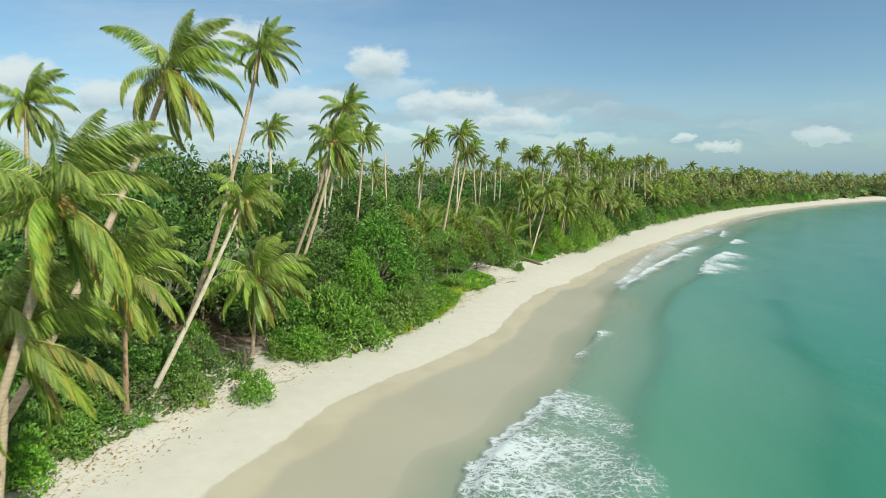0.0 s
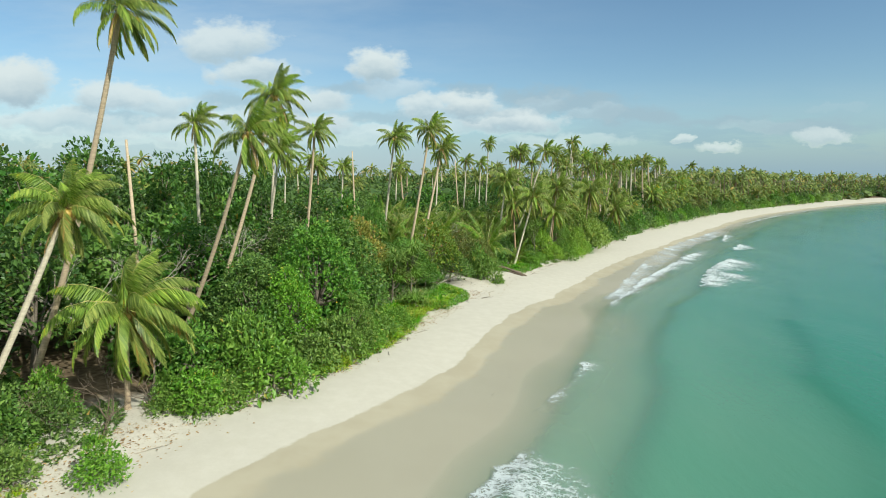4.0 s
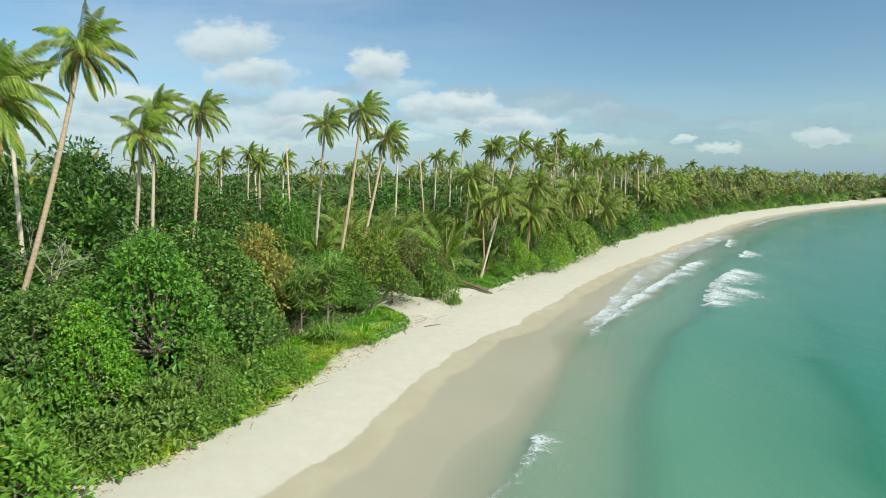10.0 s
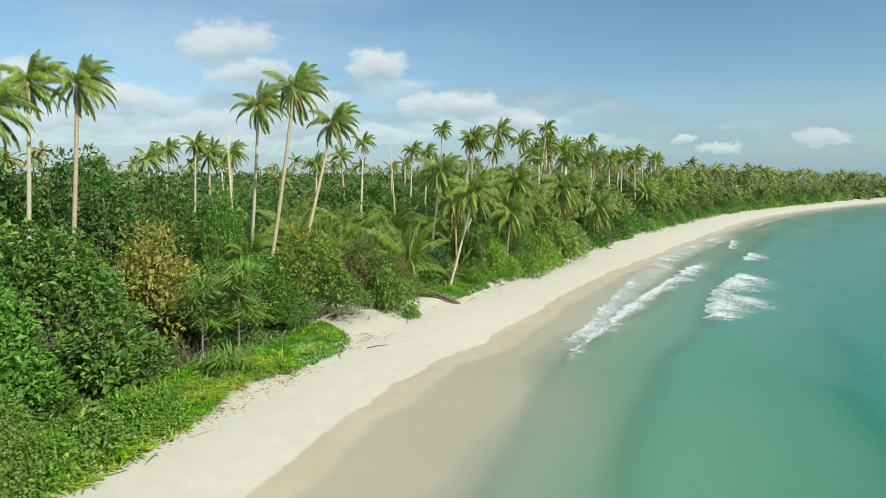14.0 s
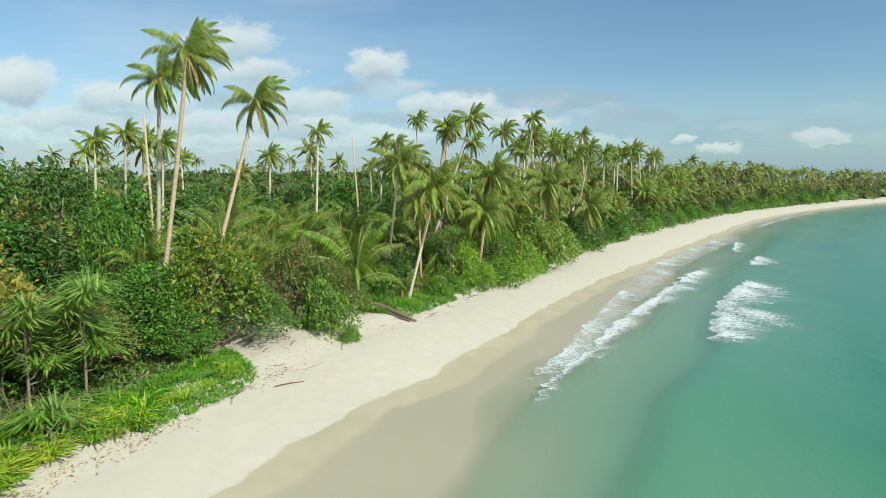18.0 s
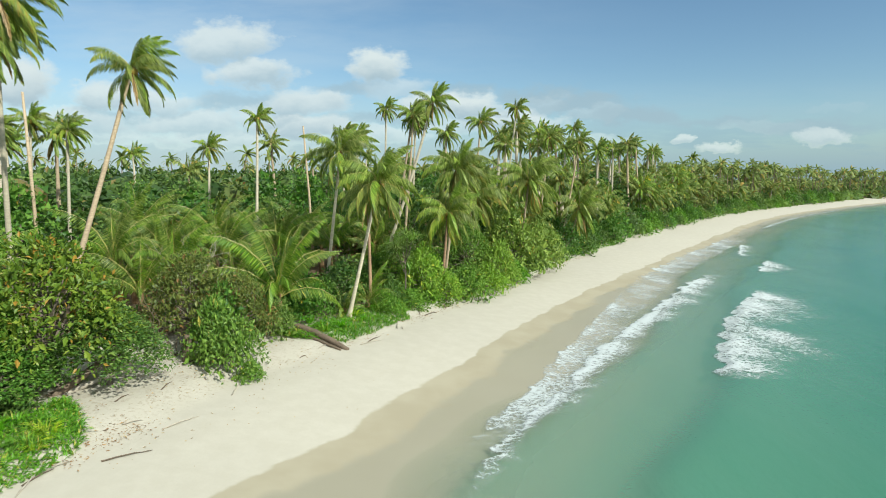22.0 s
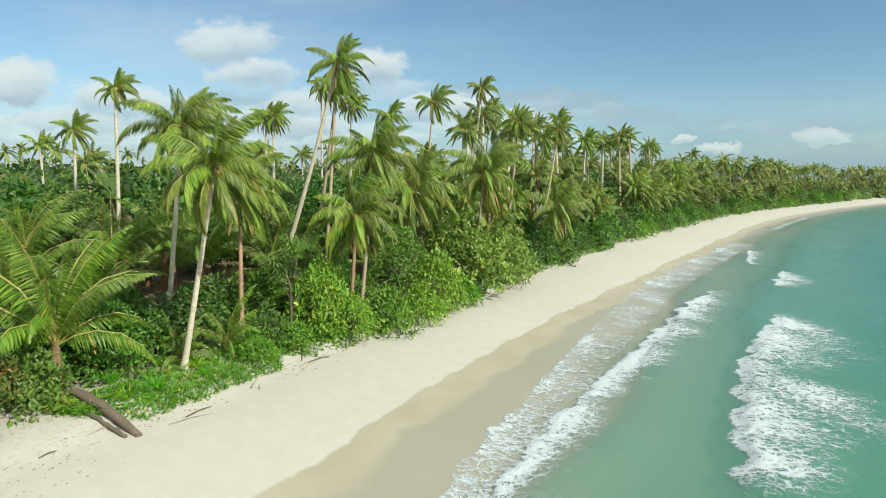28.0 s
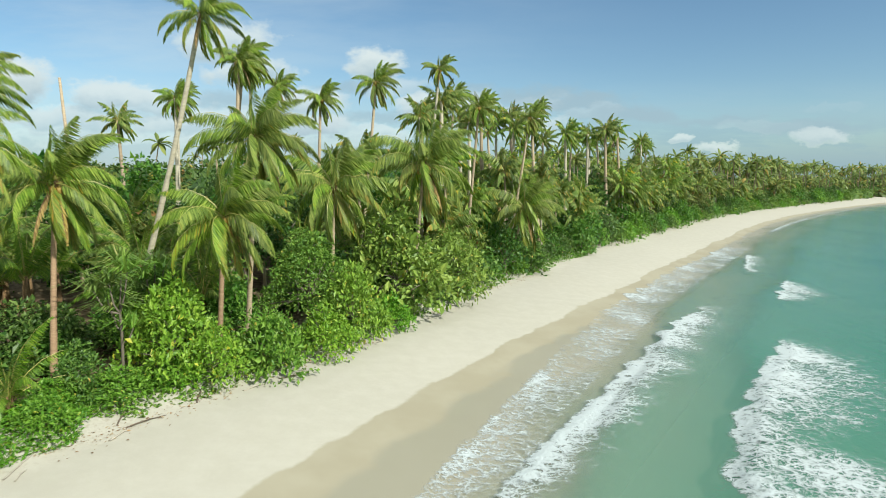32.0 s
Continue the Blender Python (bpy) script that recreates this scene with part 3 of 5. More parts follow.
def split_frond(arrays, leaf_mat, rib_mat):
    """The leaflets and the midrib of a frond, as two meshes."""
    v, f, m = arrays
    out = []
    for k, (name, mat) in enumerate((("frond", leaf_mat), ("midrib", rib_mat))):
        used, inv = np.unique(f[m == k], return_inverse=True)
        out.append(mesh_of(name, v[used], inv.reshape(-1, 3), [mat]))
    return out


# kinds of frond, from the spear in the heart to the hanging old leaf
FROND_KINDS, OLD_KINDS = [], {}
for _r, _d, _l in [(1.42, 0.60, 3.5), (1.20, 1.05, 4.1), (0.95, 1.30, 4.3), (0.66, 1.40, 4.4), (0.34, 1.30, 4.4), (0.0, 1.10, 4.3), (-0.42, 0.85, 4.1), (-0.9, 0.5, 3.8)]:
    for _w in (-0.20, 0.0, 0.20):
        _a = frond_arrays(_l * 0.97, _r, _d + 0.50, 86, RNG, 0.98, _w, 1.8 * _w + 0.05, 0.028, broad=1.02)
        FROND_KINDS.append(split_frond(_a, PALM_LEAF, RACHIS))
        if _r < 0.3:
            OLD_KINDS[len(FROND_KINDS) - 1] = split_frond(_a, OLD_PALM, RACHIS)
_a = frond_arrays(3.2, -0.9, 0.55, 30, RNG, 0.55, 0.02, 0.1)
DEAD_FROND = split_frond(_a, DRY_LEAF, FIBRE)
YOUNG_KINDS = []
for _i, (_r, _d, _l) in enumerate([(1.45, 0.9, 4.9), (1.32, 1.4, 5.2), (1.15, 1.8, 5.1), (0.88, 1.95, 4.6)]):
    _a = frond_arrays(_l, _r, _d, 66, RNG, 0.74, 0.10, 0.25, 0.035, 2, 0.16, 1.05)
    YOUNG_KINDS.append(split_frond(_a, YOUNG_LEAF, RACHIS))


def blob(centre, radii, seed, rough=0.25, seg=5):
    """A lumpy small ball, as triangles."""
    bm = bmesh.new()
    bmesh.ops.create_icosphere(bm, subdivisions=1, radius=1)
    v = np.array([tuple(q.co) for q in bm.verts])
    f = np.array([[q.index for q in fc.verts] for fc in bm.faces])
    bm.free()
    g = 1 + rough * np.array([noise.noise((a * 1.7 + seed, b * 1.7, c * 1.7)) for a, b, c in v])
    return v * g[:, None] * np.asarray(radii) + np.asarray(centre), f


NUT = mesh_of("coconut", *blob((0, 0, 0), (0.16, 0.16, 0.20), 4, 0.1), [COCONUT], smooth=True)
HEART = mesh_of("crown_shaft", *blob((0, 0, -0.12), (0.24, 0.24, 0.42), 2, 0.4), [FIBRE], smooth=True)
WIND = 0.25  # bearing towards which the wind blows


def frond_poses(count, rng, kinds, lean=0.7, per=3):
    """Which frond, and at which bearing, for a crown that the wind combs."""
    out = []
    for i in range(count):
        q = (i + 0.5) / count
        k = min(int(q ** 0.95 * kinds), kinds - 1)
        a = i * 2.39996 + rng.normal(0, 0.18)
        cross = math.sin(WIND - a)
        pull = lean * (1 - 0.7 * q) * cross
        side = (0 if cross < -0.35 else 2 if cross > 0.35 else 1) if per == 3 else 0
        lift = -0.22 * math.cos(WIND - a) * (1 - q)  # the wind pushes the windward leaves up and over
        out.append((k * per + side, a + pull, rng.normal(0, 0.10) + lift, rng.uniform(0.88, 1.08)))
    return out


def add_frond(kind, root, name="frond", label=""):
    f = part(name, kind[0], None, root, label)
    part("midrib", kind[1], None, f)
    return f


def palm(base, top, size=1.0, fronds=24, bend=0.12, r0=0.19, bark=PALM_BARK, label="tall leaning coconut palm with wind-combed green crown", nuts=True, dead=1, seed=0, lean=0.7):
    """A coconut palm with every frond a part."""
    rng = np.random.default_rng(100 + seed)
    x, y = base
    z = height(x, y) - 0.15
    root = new("coconut_palm")
    root.location = (x, y, z)
    tagged(root, label, "palm tree", "coconut palms along the beach")
    rel = np.array(top, float) - np.array([x, y, z])
    tr = ring_trunk((0, 0, 0), rel, r0, r0 * 0.62, bend, 26, 9, rng)
    part("trunk", tr, [bark], root, smooth=True)
    for k, a, tilt, sc in frond_poses(fronds, rng, 8, lean):
        old = k in OLD_KINDS and rng.random() < 0.34
        f = add_frond(OLD_KINDS[k], root, "frond", "yellowing old frond") if old else add_frond(FROND_KINDS[k], root)
        f.matrix_local = Matrix.Translation(rel) @ Matrix.Rotation(a, 4, "Z") @ Matrix.Rotation(tilt, 4, "Y") @ Matrix.Scale(size * sc, 4)
    for d in range(dead):
        f = add_frond(DEAD_FROND, root, "dead_frond", "brown dead frond")
        f.matrix_local = Matrix.Translation(rel) @ Matrix.Rotation(rng.uniform(0, 6.28), 4, "Z") @ Matrix.Scale(size, 4)
    h = part("crown_shaft", HEART, None, root)
    h.matrix_local = Matrix.Translation(rel) @ Matrix.Scale(size, 4)
    for k in range(8 if nuts else 0):
        a = k * 2.4 + seed
        n = part("coconut", NUT, None, root, "yellow-green coconut")
        n.matrix_local = Matrix.Translation(rel + np.array([0.30 * math.cos(a), 0.30 * math.sin(a), -0.22 - 0.14 * (k % 3)]) * size)
    return root


def young_palm(x, y, size=1.0, stem=0.5, fronds=13, seed=0, lift=0.0):
    rng = np.random.default_rng(300 + seed)
    root = new("young_palm")
    z = height(x, y) - 0.1 + lift
    root.location = (x, y, z)
    tagged(root, "young coconut palm with long arching yellow-green fronds near the ground", "palm tree", "young palms in the undergrowth")
    part("stem", tube([(0, 0, 0), (0, 0, stem * 0.5), (0.02, 0, stem + 0.3)], [0.30, 0.24, 0.12], 8), [FIBRE], root, smooth=True)
    for i in range(fronds):
        q = (i + 0.5) / fronds
        a = i * 2.39996 + rng.normal(0, 0.2)
        a += 0.5 * (1 - q) * math.sin(WIND - a)
        f = add_frond(YOUNG_KINDS[min(int(q * 4), 3)], root)
        f.matrix_local = Matrix.Translation((0, 0, stem)) @ Matrix.Rotation(a, 4, "Z") @ Matrix.Rotation(rng.normal(0, 0.1), 4, "Y") @ Matrix.Scale(size * rng.uniform(0.75, 1.1), 4)
    return root


def crown_arrays(fronds, pairs, rng, leaf=1.0, size=1.0, kinds=6, lean=0.7):
    """A whole palm crown in one mesh, for palms seen from afar."""
    table = [(1.40, 0.80, 3.4), (1.10, 1.35, 3.9), (0.75, 1.55, 4.1), (0.35, 1.45, 4.1), (-0.1, 1.15, 3.9), (-0.7, 0.65, 3.6)]
    out = []
    for k, a, tilt, sc in frond_poses(fronds, rng, kinds, lean, 1):
        r, d, l = table[k]
        v, f, m = frond_arrays(l * sc * size, r + tilt, d, pairs, rng, leaf * size, 0.2 * math.sin(WIND - a), 0.4 * math.sin(WIND - a), 0.045, 5)
        ca, sa = math.cos(a), math.sin(a)
        v = np.stack([v[:, 0] * ca - v[:, 1] * sa, v[:, 0] * sa + v[:, 1] * ca, v[:, 2]], 1)
        if k == kinds - 1 and rng.random() < 0.18:
            m = np.where(m == 0, 2, m)
        out.append((v, f, m))
    return join(out)


def blade_crown(fronds, rng, size=1.0):
    """A far palm's crown: every frond one folded, tapering, drooping blade."""
    table = [(1.3, 0.9, 3.2), (1.05, 1.5, 3.8), (0.75, 1.7, 4.0), (0.4, 1.6, 4.0), (0.0, 1.3, 3.8), (-0.5, 0.8, 3.4)]
    out = []
    for k, a, tilt, sc in frond_poses(fronds, rng, 6, 0.7, 1):
        r, d, l = table[k]
        t = np.linspace(0, 1, 5)
        ang = r + tilt - d * t ** 1.3
        step = l * sc * size / 4
        x = np.concatenate([[0], np.cumsum(np.cos(ang[1:]) * step)])
        z = np.concatenate([[0], np.cumsum(np.sin(ang[1:]) * step)])
        w = np.array([0.08, 0.45, 0.55, 0.40, 0.03]) * size * rng.uniform(0.8, 1.1)
        bend = 0.2 * math.sin(WIND - a) * x * x / 4
        mid = np.stack([x, bend, z], 1)
        for sg in (-1, 1):
            edge = mid + np.stack([np.zeros(5), sg * w, -0.55 * w], 1) + rng.normal(0, 0.05, (5, 3))
            v = np.concatenate([mid, edge])
            i = np.arange(4)
            f = np.concatenate([np.stack([i, i + 1, i + 6], 1), np.stack([i, i + 6, i + 5], 1)])
            ca, sa = math.cos(a), math.sin(a)
            out.append((np.stack([v[:, 0] * ca - v[:, 1] * sa, v[:, 0] * sa + v[:, 1] * ca, v[:, 2]], 1), f, 2 if k == 5 and rng.random() < 0.25 else 0))
    return join(out)


MID_CROWNS = []
for _i in range(5):
    _a = crown_arrays(19, 16, RNG, 1.0)
    MID_CROWNS.append(mesh_of("crown", _a[0], _a[1], [PALM_FAR, RACHIS, DRY_LEAF], _a[2]))
MID_TRUNKS = []
for _i in range(5):
    _b = RNG.uniform(-0.9, 1.6)
    _t = ring_trunk((0, 0, 0), (_b, RNG.uniform(-0.8, 0.8), 10.0), 0.19, 0.11, 0.2, 12, 6)
    MID_TRUNKS.append((mesh_of("trunk", *_t, [PALE_BARK if _i % 2 else PALM_BARK], smooth=True), tuple(_t[0][-1])))


def mid_palm(x, y, h, size, rng):
    """A palm in the middle distance; h is the height of its crown above the ground."""
    root = new("coconut_palm")
    z = height(x, y) - 0.2
    k = h / 10.0
    root.matrix_world = Matrix.Translation((x, y, z)) @ Matrix.Rotation(rng.normal(0, 0.5), 4, "Z")
    tagged(root, "slender coconut palm standing above the coastal wood", "palm tree", "coconut palms of the coastal wood")
    tm, tip = MID_TRUNKS[rng.integers(5)]
    t = part("trunk", tm, None, root)
    t.scale = (max(k, 0.7), max(k, 0.7), k)
    c = part("crown", MID_CROWNS[rng.integers(5)], None, root)
    c.matrix_local = Matrix.Translation((tip[0] * max(k, 0.7), tip[1] * max(k, 0.7), tip[2] * k)) @ Matrix.Rotation(rng.normal(0, 0.6), 4, "Z") @ Matrix.Scale(size, 4)
    return root


def chips(base, way, up, length, width):
    """Leaves of one triangle each, for trees that stay far off."""
    n = len(base)
    way = unit(way)
    side = unit(np.cross(way, up)) * (np.broadcast_to(width, n) * 0.5)[:, None]
    root = base + way * (np.broadcast_to(length, n) * 0.3)[:, None]
    v = np.stack([root - side, root + side, base + way * np.broadcast_to(length, n)[:, None]], 1).reshape(-1, 3)
    return v, np.arange(3 * n).reshape(-1, 3)


def foliage(lumps, count, size, rng, shape=0.5, flat=0.35, inner=0.25, small=False):
    """Leaves on the outside of a heap of lumps (x, y, z, radius, height), with some dark ones within."""
    lumps = np.asarray(lumps, float)
    area = lumps[:, 3] ** 2
    pick = rng.choice(len(lumps), count, p=area / area.sum())
    d = unit(rng.normal(0, 1, (count, 3)) + np.array([0, 0, 0.5]))
    inside = rng.random(count) < inner
    r = np.where(inside, rng.uniform(0.45, 0.85, count), rng.uniform(0.86, 1.06, count))
    L = lumps[pick]
    p = L[:, :3] + d * r[:, None] * np.stack([L[:, 3], L[:, 3], L[:, 4]], 1)
    way = unit(d + rng.normal(0, 0.6, (count, 3)) + np.array([0, 0, -0.2]))
    up = unit(d * 0.9 + np.array([0, 0, 0.8]) + rng.normal(0, flat, (count, 3)))
    s = size * rng.uniform(0.7, 1.3, count) * np.where(inside, 1.7, 1.0)
    return chips(p, way, up, s, s * shape) if small else leaves(p, way, up, s, s * shape)


def lumpy(r, h, n, rng, flatten=0.8, z0=0.35):
    """Lumps that make up a crown of radius r and height h."""
    out = []
    for i in range(n):
        a, q = i * 2.39996 + rng.normal(0, 0.3), math.sqrt((i + 0.5) / n)
        rr = r * rng.uniform(0.30, 0.46) * min(1.0, (18 / n) ** 0.4)
        z = h * (z0 + (1 - z0) * (1 - q ** 1.8) * rng.uniform(0.75, 1.0))
        out.append((q * (r - rr * 0.7) * math.cos(a), q * (r - rr * 0.7) * math.sin(a), z - rr * 0.6, rr, rr * flatten))
    return out


def limbs(lumps, h, rng, r0=0.14, sides=6):
    """A trunk that forks into limbs towards the lumps."""
    fork = np.array([rng.normal(0, 0.2), rng.normal(0, 0.2), h * 0.28])
    out = [tube([(0, 0, -0.2), fork * 0.5 + rng.normal(0, 0.05, 3), fork], [r0 * 1.3, r0, r0 * 0.8], sides)]
    for l in lumps[::3]:
        tip = np.array(l[:3])
        mid = fork + (tip - fork) * 0.5 + rng.normal(0, 0.18, 3)
        out.append(tube([fork, mid, tip], [r0 * 0.6, r0 * 0.4, r0 * 0.15], 5))
    return join(out)[:2]


class Kind:
    """A kind of tree or bush in a few grown forms, of crown radius 1 to scale; built once, then copied."""

    def __init__(self, name, label, category, group, leaf_mat, forms, radius, tall, count, size, shape, bark=BARK, lumps=14, z0=0.35, flatten=0.8, seed=0, thick=0.14, small=False):
        self.forms, self.tags, self.name = [], (label, category, group), name
        self.radius, self.tall = radius, tall
        for k in range(forms):
            rng = np.random.default_rng(seed * 17 + k)
            lp = lumpy(radius, tall, lumps, rng, flatten, z0)
            cr = mesh_of("crown", *foliage(lp, count, size, rng, shape, small=small), [leaf_mat])
            st = mesh_of("trunk", *limbs(lp, tall, rng, thick), [bark], smooth=True)
            self.forms.append((cr, st))

    def fit(self, x, y, r, h, rng=RNG):
        """Set one with the crown radius r and the height h."""
        return self.put(x, y, r / self.radius, h / (self.tall * r / self.radius), rng=rng)

    def put(self, x, y, scale=1.0, zs=1.0, turn=None, rng=RNG, sink=0.1, form=None):
        cr, st = self.forms[rng.integers(len(self.forms)) if form is None else form]
        root = new(self.name)
        root.matrix_world = Matrix.Translation((x, y, height(x, y) - sink)) @ Matrix.Rotation(rng.uniform(0, 6.28) if turn is None else turn, 4, "Z") @ Matrix.Diagonal((scale, scale, scale * zs, 1))
        tagged(root, *self.tags)
        part("trunk", st, None, root)
        part("crown", cr, None, root)
        return root

# ---- foam of the waves ----
ramp = np.interp
foam("breaking_wave", "white foam of a small wave running up the shallows", 20, 41, lambda t: ramp(t, [0, 0.6, 1], [14.0, 14.0, 14.4]), lambda t: ramp(t, [0, 0.5, 0.85, 1], [11, 10, 5, 2.0]), lambda t: 0.74, 0.10, 1, 0.20, 0.50)
foam("breaking_wave", "short strip of foam on a small wave in the shallows", 43, 53, lambda t: ramp(t, [0, 1], [12.8, 14.6]), lambda t: 2.2, lambda t: 0.74, 0.06, 2)
foam("swash_foam", "thin lacy foam of the swash on wet sand", 60, 178, lambda t: ramp(t, [0, 0.13, 0.25, 0.33, 0.45, 0.6, 0.8, 1], [13.0, 12.4, 10.9, 9.8, 9.3, 9.8, 10.6, 11.0]), lambda t: ramp(t, [0, 0.25, 0.33, 0.45, 0.6, 1], [2.2, 3.0, 3.4, 4.2, 4.8, 4.0]), lambda t: ramp(t, [0, 0.2, 0.4, 0.6, 1], [0.68, 0.65, 0.56, 0.58, 0.72]), 0.02, 3, 0.24, 0.16)
foam("breaking_wave", "line of white foam on a wave close to the beach", 63, 127, lambda t: ramp(t, [0, 0.23, 0.43, 0.62, 0.8, 1], [14.4, 13.6, 12.8, 13.5, 14.7, 17.2]), lambda t: ramp(t, [0, 0.2, 0.4, 0.7, 0.85, 1], [1.6, 2.0, 3.6, 4.4, 5.5, 5.0]), lambda t: ramp(t, [0, 0.3, 0.6, 1], [0.82, 0.88, 0.92, 0.86]), 0.10, 4)
foam("breaking_wave", "broad white breaker with long trails of foam", 80, 114, lambda t: ramp(t, [0, 0.3, 0.55, 1], [21.4, 19.7, 19.4, 22.0]), lambda t: ramp(t, [0, 0.2, 0.42, 0.52, 0.75, 0.95, 1], [3.0, 6.0, 10.5, 7.0, 10.0, 6.0, 2.0]), lambda t: 0.86, 0.20, 5, 0.20, 0.76)
foam("breaking_wave", "white foam of a wave breaking off the beach", 122, 134, lambda t: 21.0, lambda t: ramp(t, [0, 0.5, 1], [2.0, 5.5, 2.0]), lambda t: 0.86, 0.14, 7)
foam("breaking_wave", "white foam of a far wave near the beach", 138, 156, lambda t: ramp(t, [0, 1], [17.0, 14.5]), lambda t: 3.2, lambda t: 0.84, 0.12, 8, 0.4)
foam("breaking_wave", "white foam of a far wave near the beach", 170, 290, lambda t: 13.0, lambda t: 3.6, lambda t: 0.80, 0.14, 9, 0.8)
for k, (y0, y1, s0, s1) in enumerate([(40, 58, 8.6, 10.8), (76, 92, 8.9, 9.3), (24, 38, 9.5, 11.2)]):
    foam("swash_line", "thin foam line left by the swash on wet sand", y0, y1, lambda t: s0 + (s1 - s0) * t + 0.5 * math.sin(7 * t + k), lambda t: 0.6, lambda t: 0.60, 0.015, 20 + k, 0.14)

# ---- coconut palms on the shore: foot, crown, size, and the rest ----
TALL = "tall leaning coconut palm with wind-combed green crown"
SHORT = "short coconut palm with broad drooping crown beside the beach"
PALMS = [
    ((-17.5, 19.0), (-10.3, 23.2, 17.7), 1.10, 0.16, PALM_BARK), ((-17.4, 37.4), (-10.9, 36.8, 21.3), 0.92, 0.15, PALM_BARK), ((-15.8, 30.8), (-10.2, 30.8, 12.6), 0.70, 0.05, PALE_BARK),
    ((-12.7, 38.6), (-11.8, 37.4, 7.4), 1.18, 0.05, PALM_BARK), ((-17.0, 59.3), (-16.8, 58.8, 18.3), 0.82, 0.1, PALE_BARK), ((-14.3, 47.4), (-8.3, 45.9, 16.5), 1.05, 0.12, PALM_BARK),
    ((-14.0, 51.6), (-8.4, 52.2, 19.6), 0.95, 0.12, PALM_BARK), ((-10.6, 67.5), (-8.7, 67.1, 18.3), 0.85, 0.1, PALM_BARK), ((-14.6, 66.5), (-11.0, 62.8, 16.3), 0.95, 0.1, PALE_BARK),
    ((-14.4, 69.3), (-13.2, 69.5, 18.7), 0.9, 0.1, PALE_BARK), ((-1.0, 75.6), (2.1, 74.9, 19.0), 0.95, 0.08, PALM_BARK), ((0.2, 78.6), (3.4, 82.7, 17.4), 0.95, 0.05, PALM_BARK),
    ((-4.6, 83.5), (-2.2, 80.6, 18.6), 0.92, 0.1, PALE_BARK), ((12.0, 131.0), (12.6, 130.0, 20.8), 0.95, 0.1, PALE_BARK), ((7.2, 125.5), (8.0, 124.8, 17.2), 0.95, 0.1, PALE_BARK),
    ((14.0, 116.0), (16.8, 115.2, 18.5), 1.05, 0.1, PALM_BARK), ((13.8, 103.5), (19.2, 101.8, 18.1), 1.0, 0.1, PALE_BARK), ((23.0, 125.5), (24.8, 125.3, 18.7), 1.15, 0.1, PALM_BARK),
    ((27.6, 135.0), (30.2, 133.8, 21.3), 0.95, 0.2, PALE_BARK), ((43.0, 167.0), (45.2, 166.4, 21.2), 1.1, 0.2, PALE_BARK), ((37.6, 139.0), (39.8, 137.5, 17.0), 1.1, 0.1, PALM_BARK),
    ((13.4, 91.2), (15.8, 89.9, 11.4), 1.0, 0.02, PALE_BARK), ((11.0, 94.6), (12.5, 94.4, 13.5), 1.0, 0.05, PALE_BARK), ((19.9, 100.2), (20.5, 100.0, 8.8), 1.05, 0.05, RED_BARK),
    ((2.0, 107.0), (2.8, 106.5, 17.2), 0.8, 0.1, PALE_BARK), ((-5.0, 113.6), (-4.5, 113.4, 14.9), 0.9, 0.1, PALE_BARK), ((15.6, 114.2), (17.0, 113.6, 18.2), 0.95, 0.1, PALM_BARK),
    ((19.6, 123.4), (20.5, 123.0, 17.0), 1.0, 0.1, PALM_BARK), ((23.0, 112.6), (23.4, 111.8, 10.0), 1.1, 0.1, PALM_BARK), ((28.2, 114.9), (29.2, 113.7, 11.5), 1.1, 0.1, PALM_BARK),
    ((36.6, 131.4), (38.3, 129.8, 7.7), 1.1, 0.15, PALM_BARK), ((20.1, 103.8), (21.3, 102.4, 12.5), 1.05, 0.1, PALM_BARK), ((32.5, 130.0), (33.8, 128.4, 17.0), 1.05, 0.1, PALM_BARK),
    ((14.3, 96.9), (14.0, 98.4, 10.3), 1.05, -0.1, RED_BARK), ((9.8, 119.3), (10.4, 118.9, 16.5), 0.85, 0.1, PALE_BARK),
    ((16.0, 124.6), (16.7, 124.1, 18.2), 0.9, 0.1, PALE_BARK), ((-13.6, 13.0), (-8.6, 13.4, 13.1), 0.88, 0.1, PALM_BARK), ((-24.5, 34.0), (-23.0, 33.7, 17.8), 0.95, 0.1, PALM_BARK),
    ((-12.6, 15.0), (-11.0, 14.7, 9.6), 0.95, 0.1, PALM_BARK), ((-18.5, 105.6), (-17.5, 105.2, 16.9), 0.95, 0.1, PALE_BARK), ((-12.6, 101.6), (-11.7, 101.2, 15.7), 0.95, 0.1, PALE_BARK),
    ((-23.0, 107.8), (-22.1, 107.5, 16.4), 0.95, 0.1, PALE_BARK), ((64.5, 208.0), (66.4, 207.0, 19.7), 1.2, 0.1, PALE_BARK), ((30.8, 146.0), (31.8, 143.0, 19.8), 1.1, 0.1, PALM_BARK),
    ((-15.8, 28.6), (-15.0, 27.7, 9.3), 1.15, 0.1, RED_BARK),
]
for i, (foot, top, size, bend, bark) in enumerate(PALMS):
    tall = top[2] > 14
    palm(foot, top, size * ((0.58 if top[1] > 100 else 0.72) if tall else 1.0 if top[1] > 105 else 0.84), (24 if tall else 29) + i % 4, bend, 0.17 if top[2] > 14 else 0.15, bark, TALL if top[2] > 12 else SHORT, i % 3 != 1, 1 + i % 2, i, 0.5 if tall else 0.1)


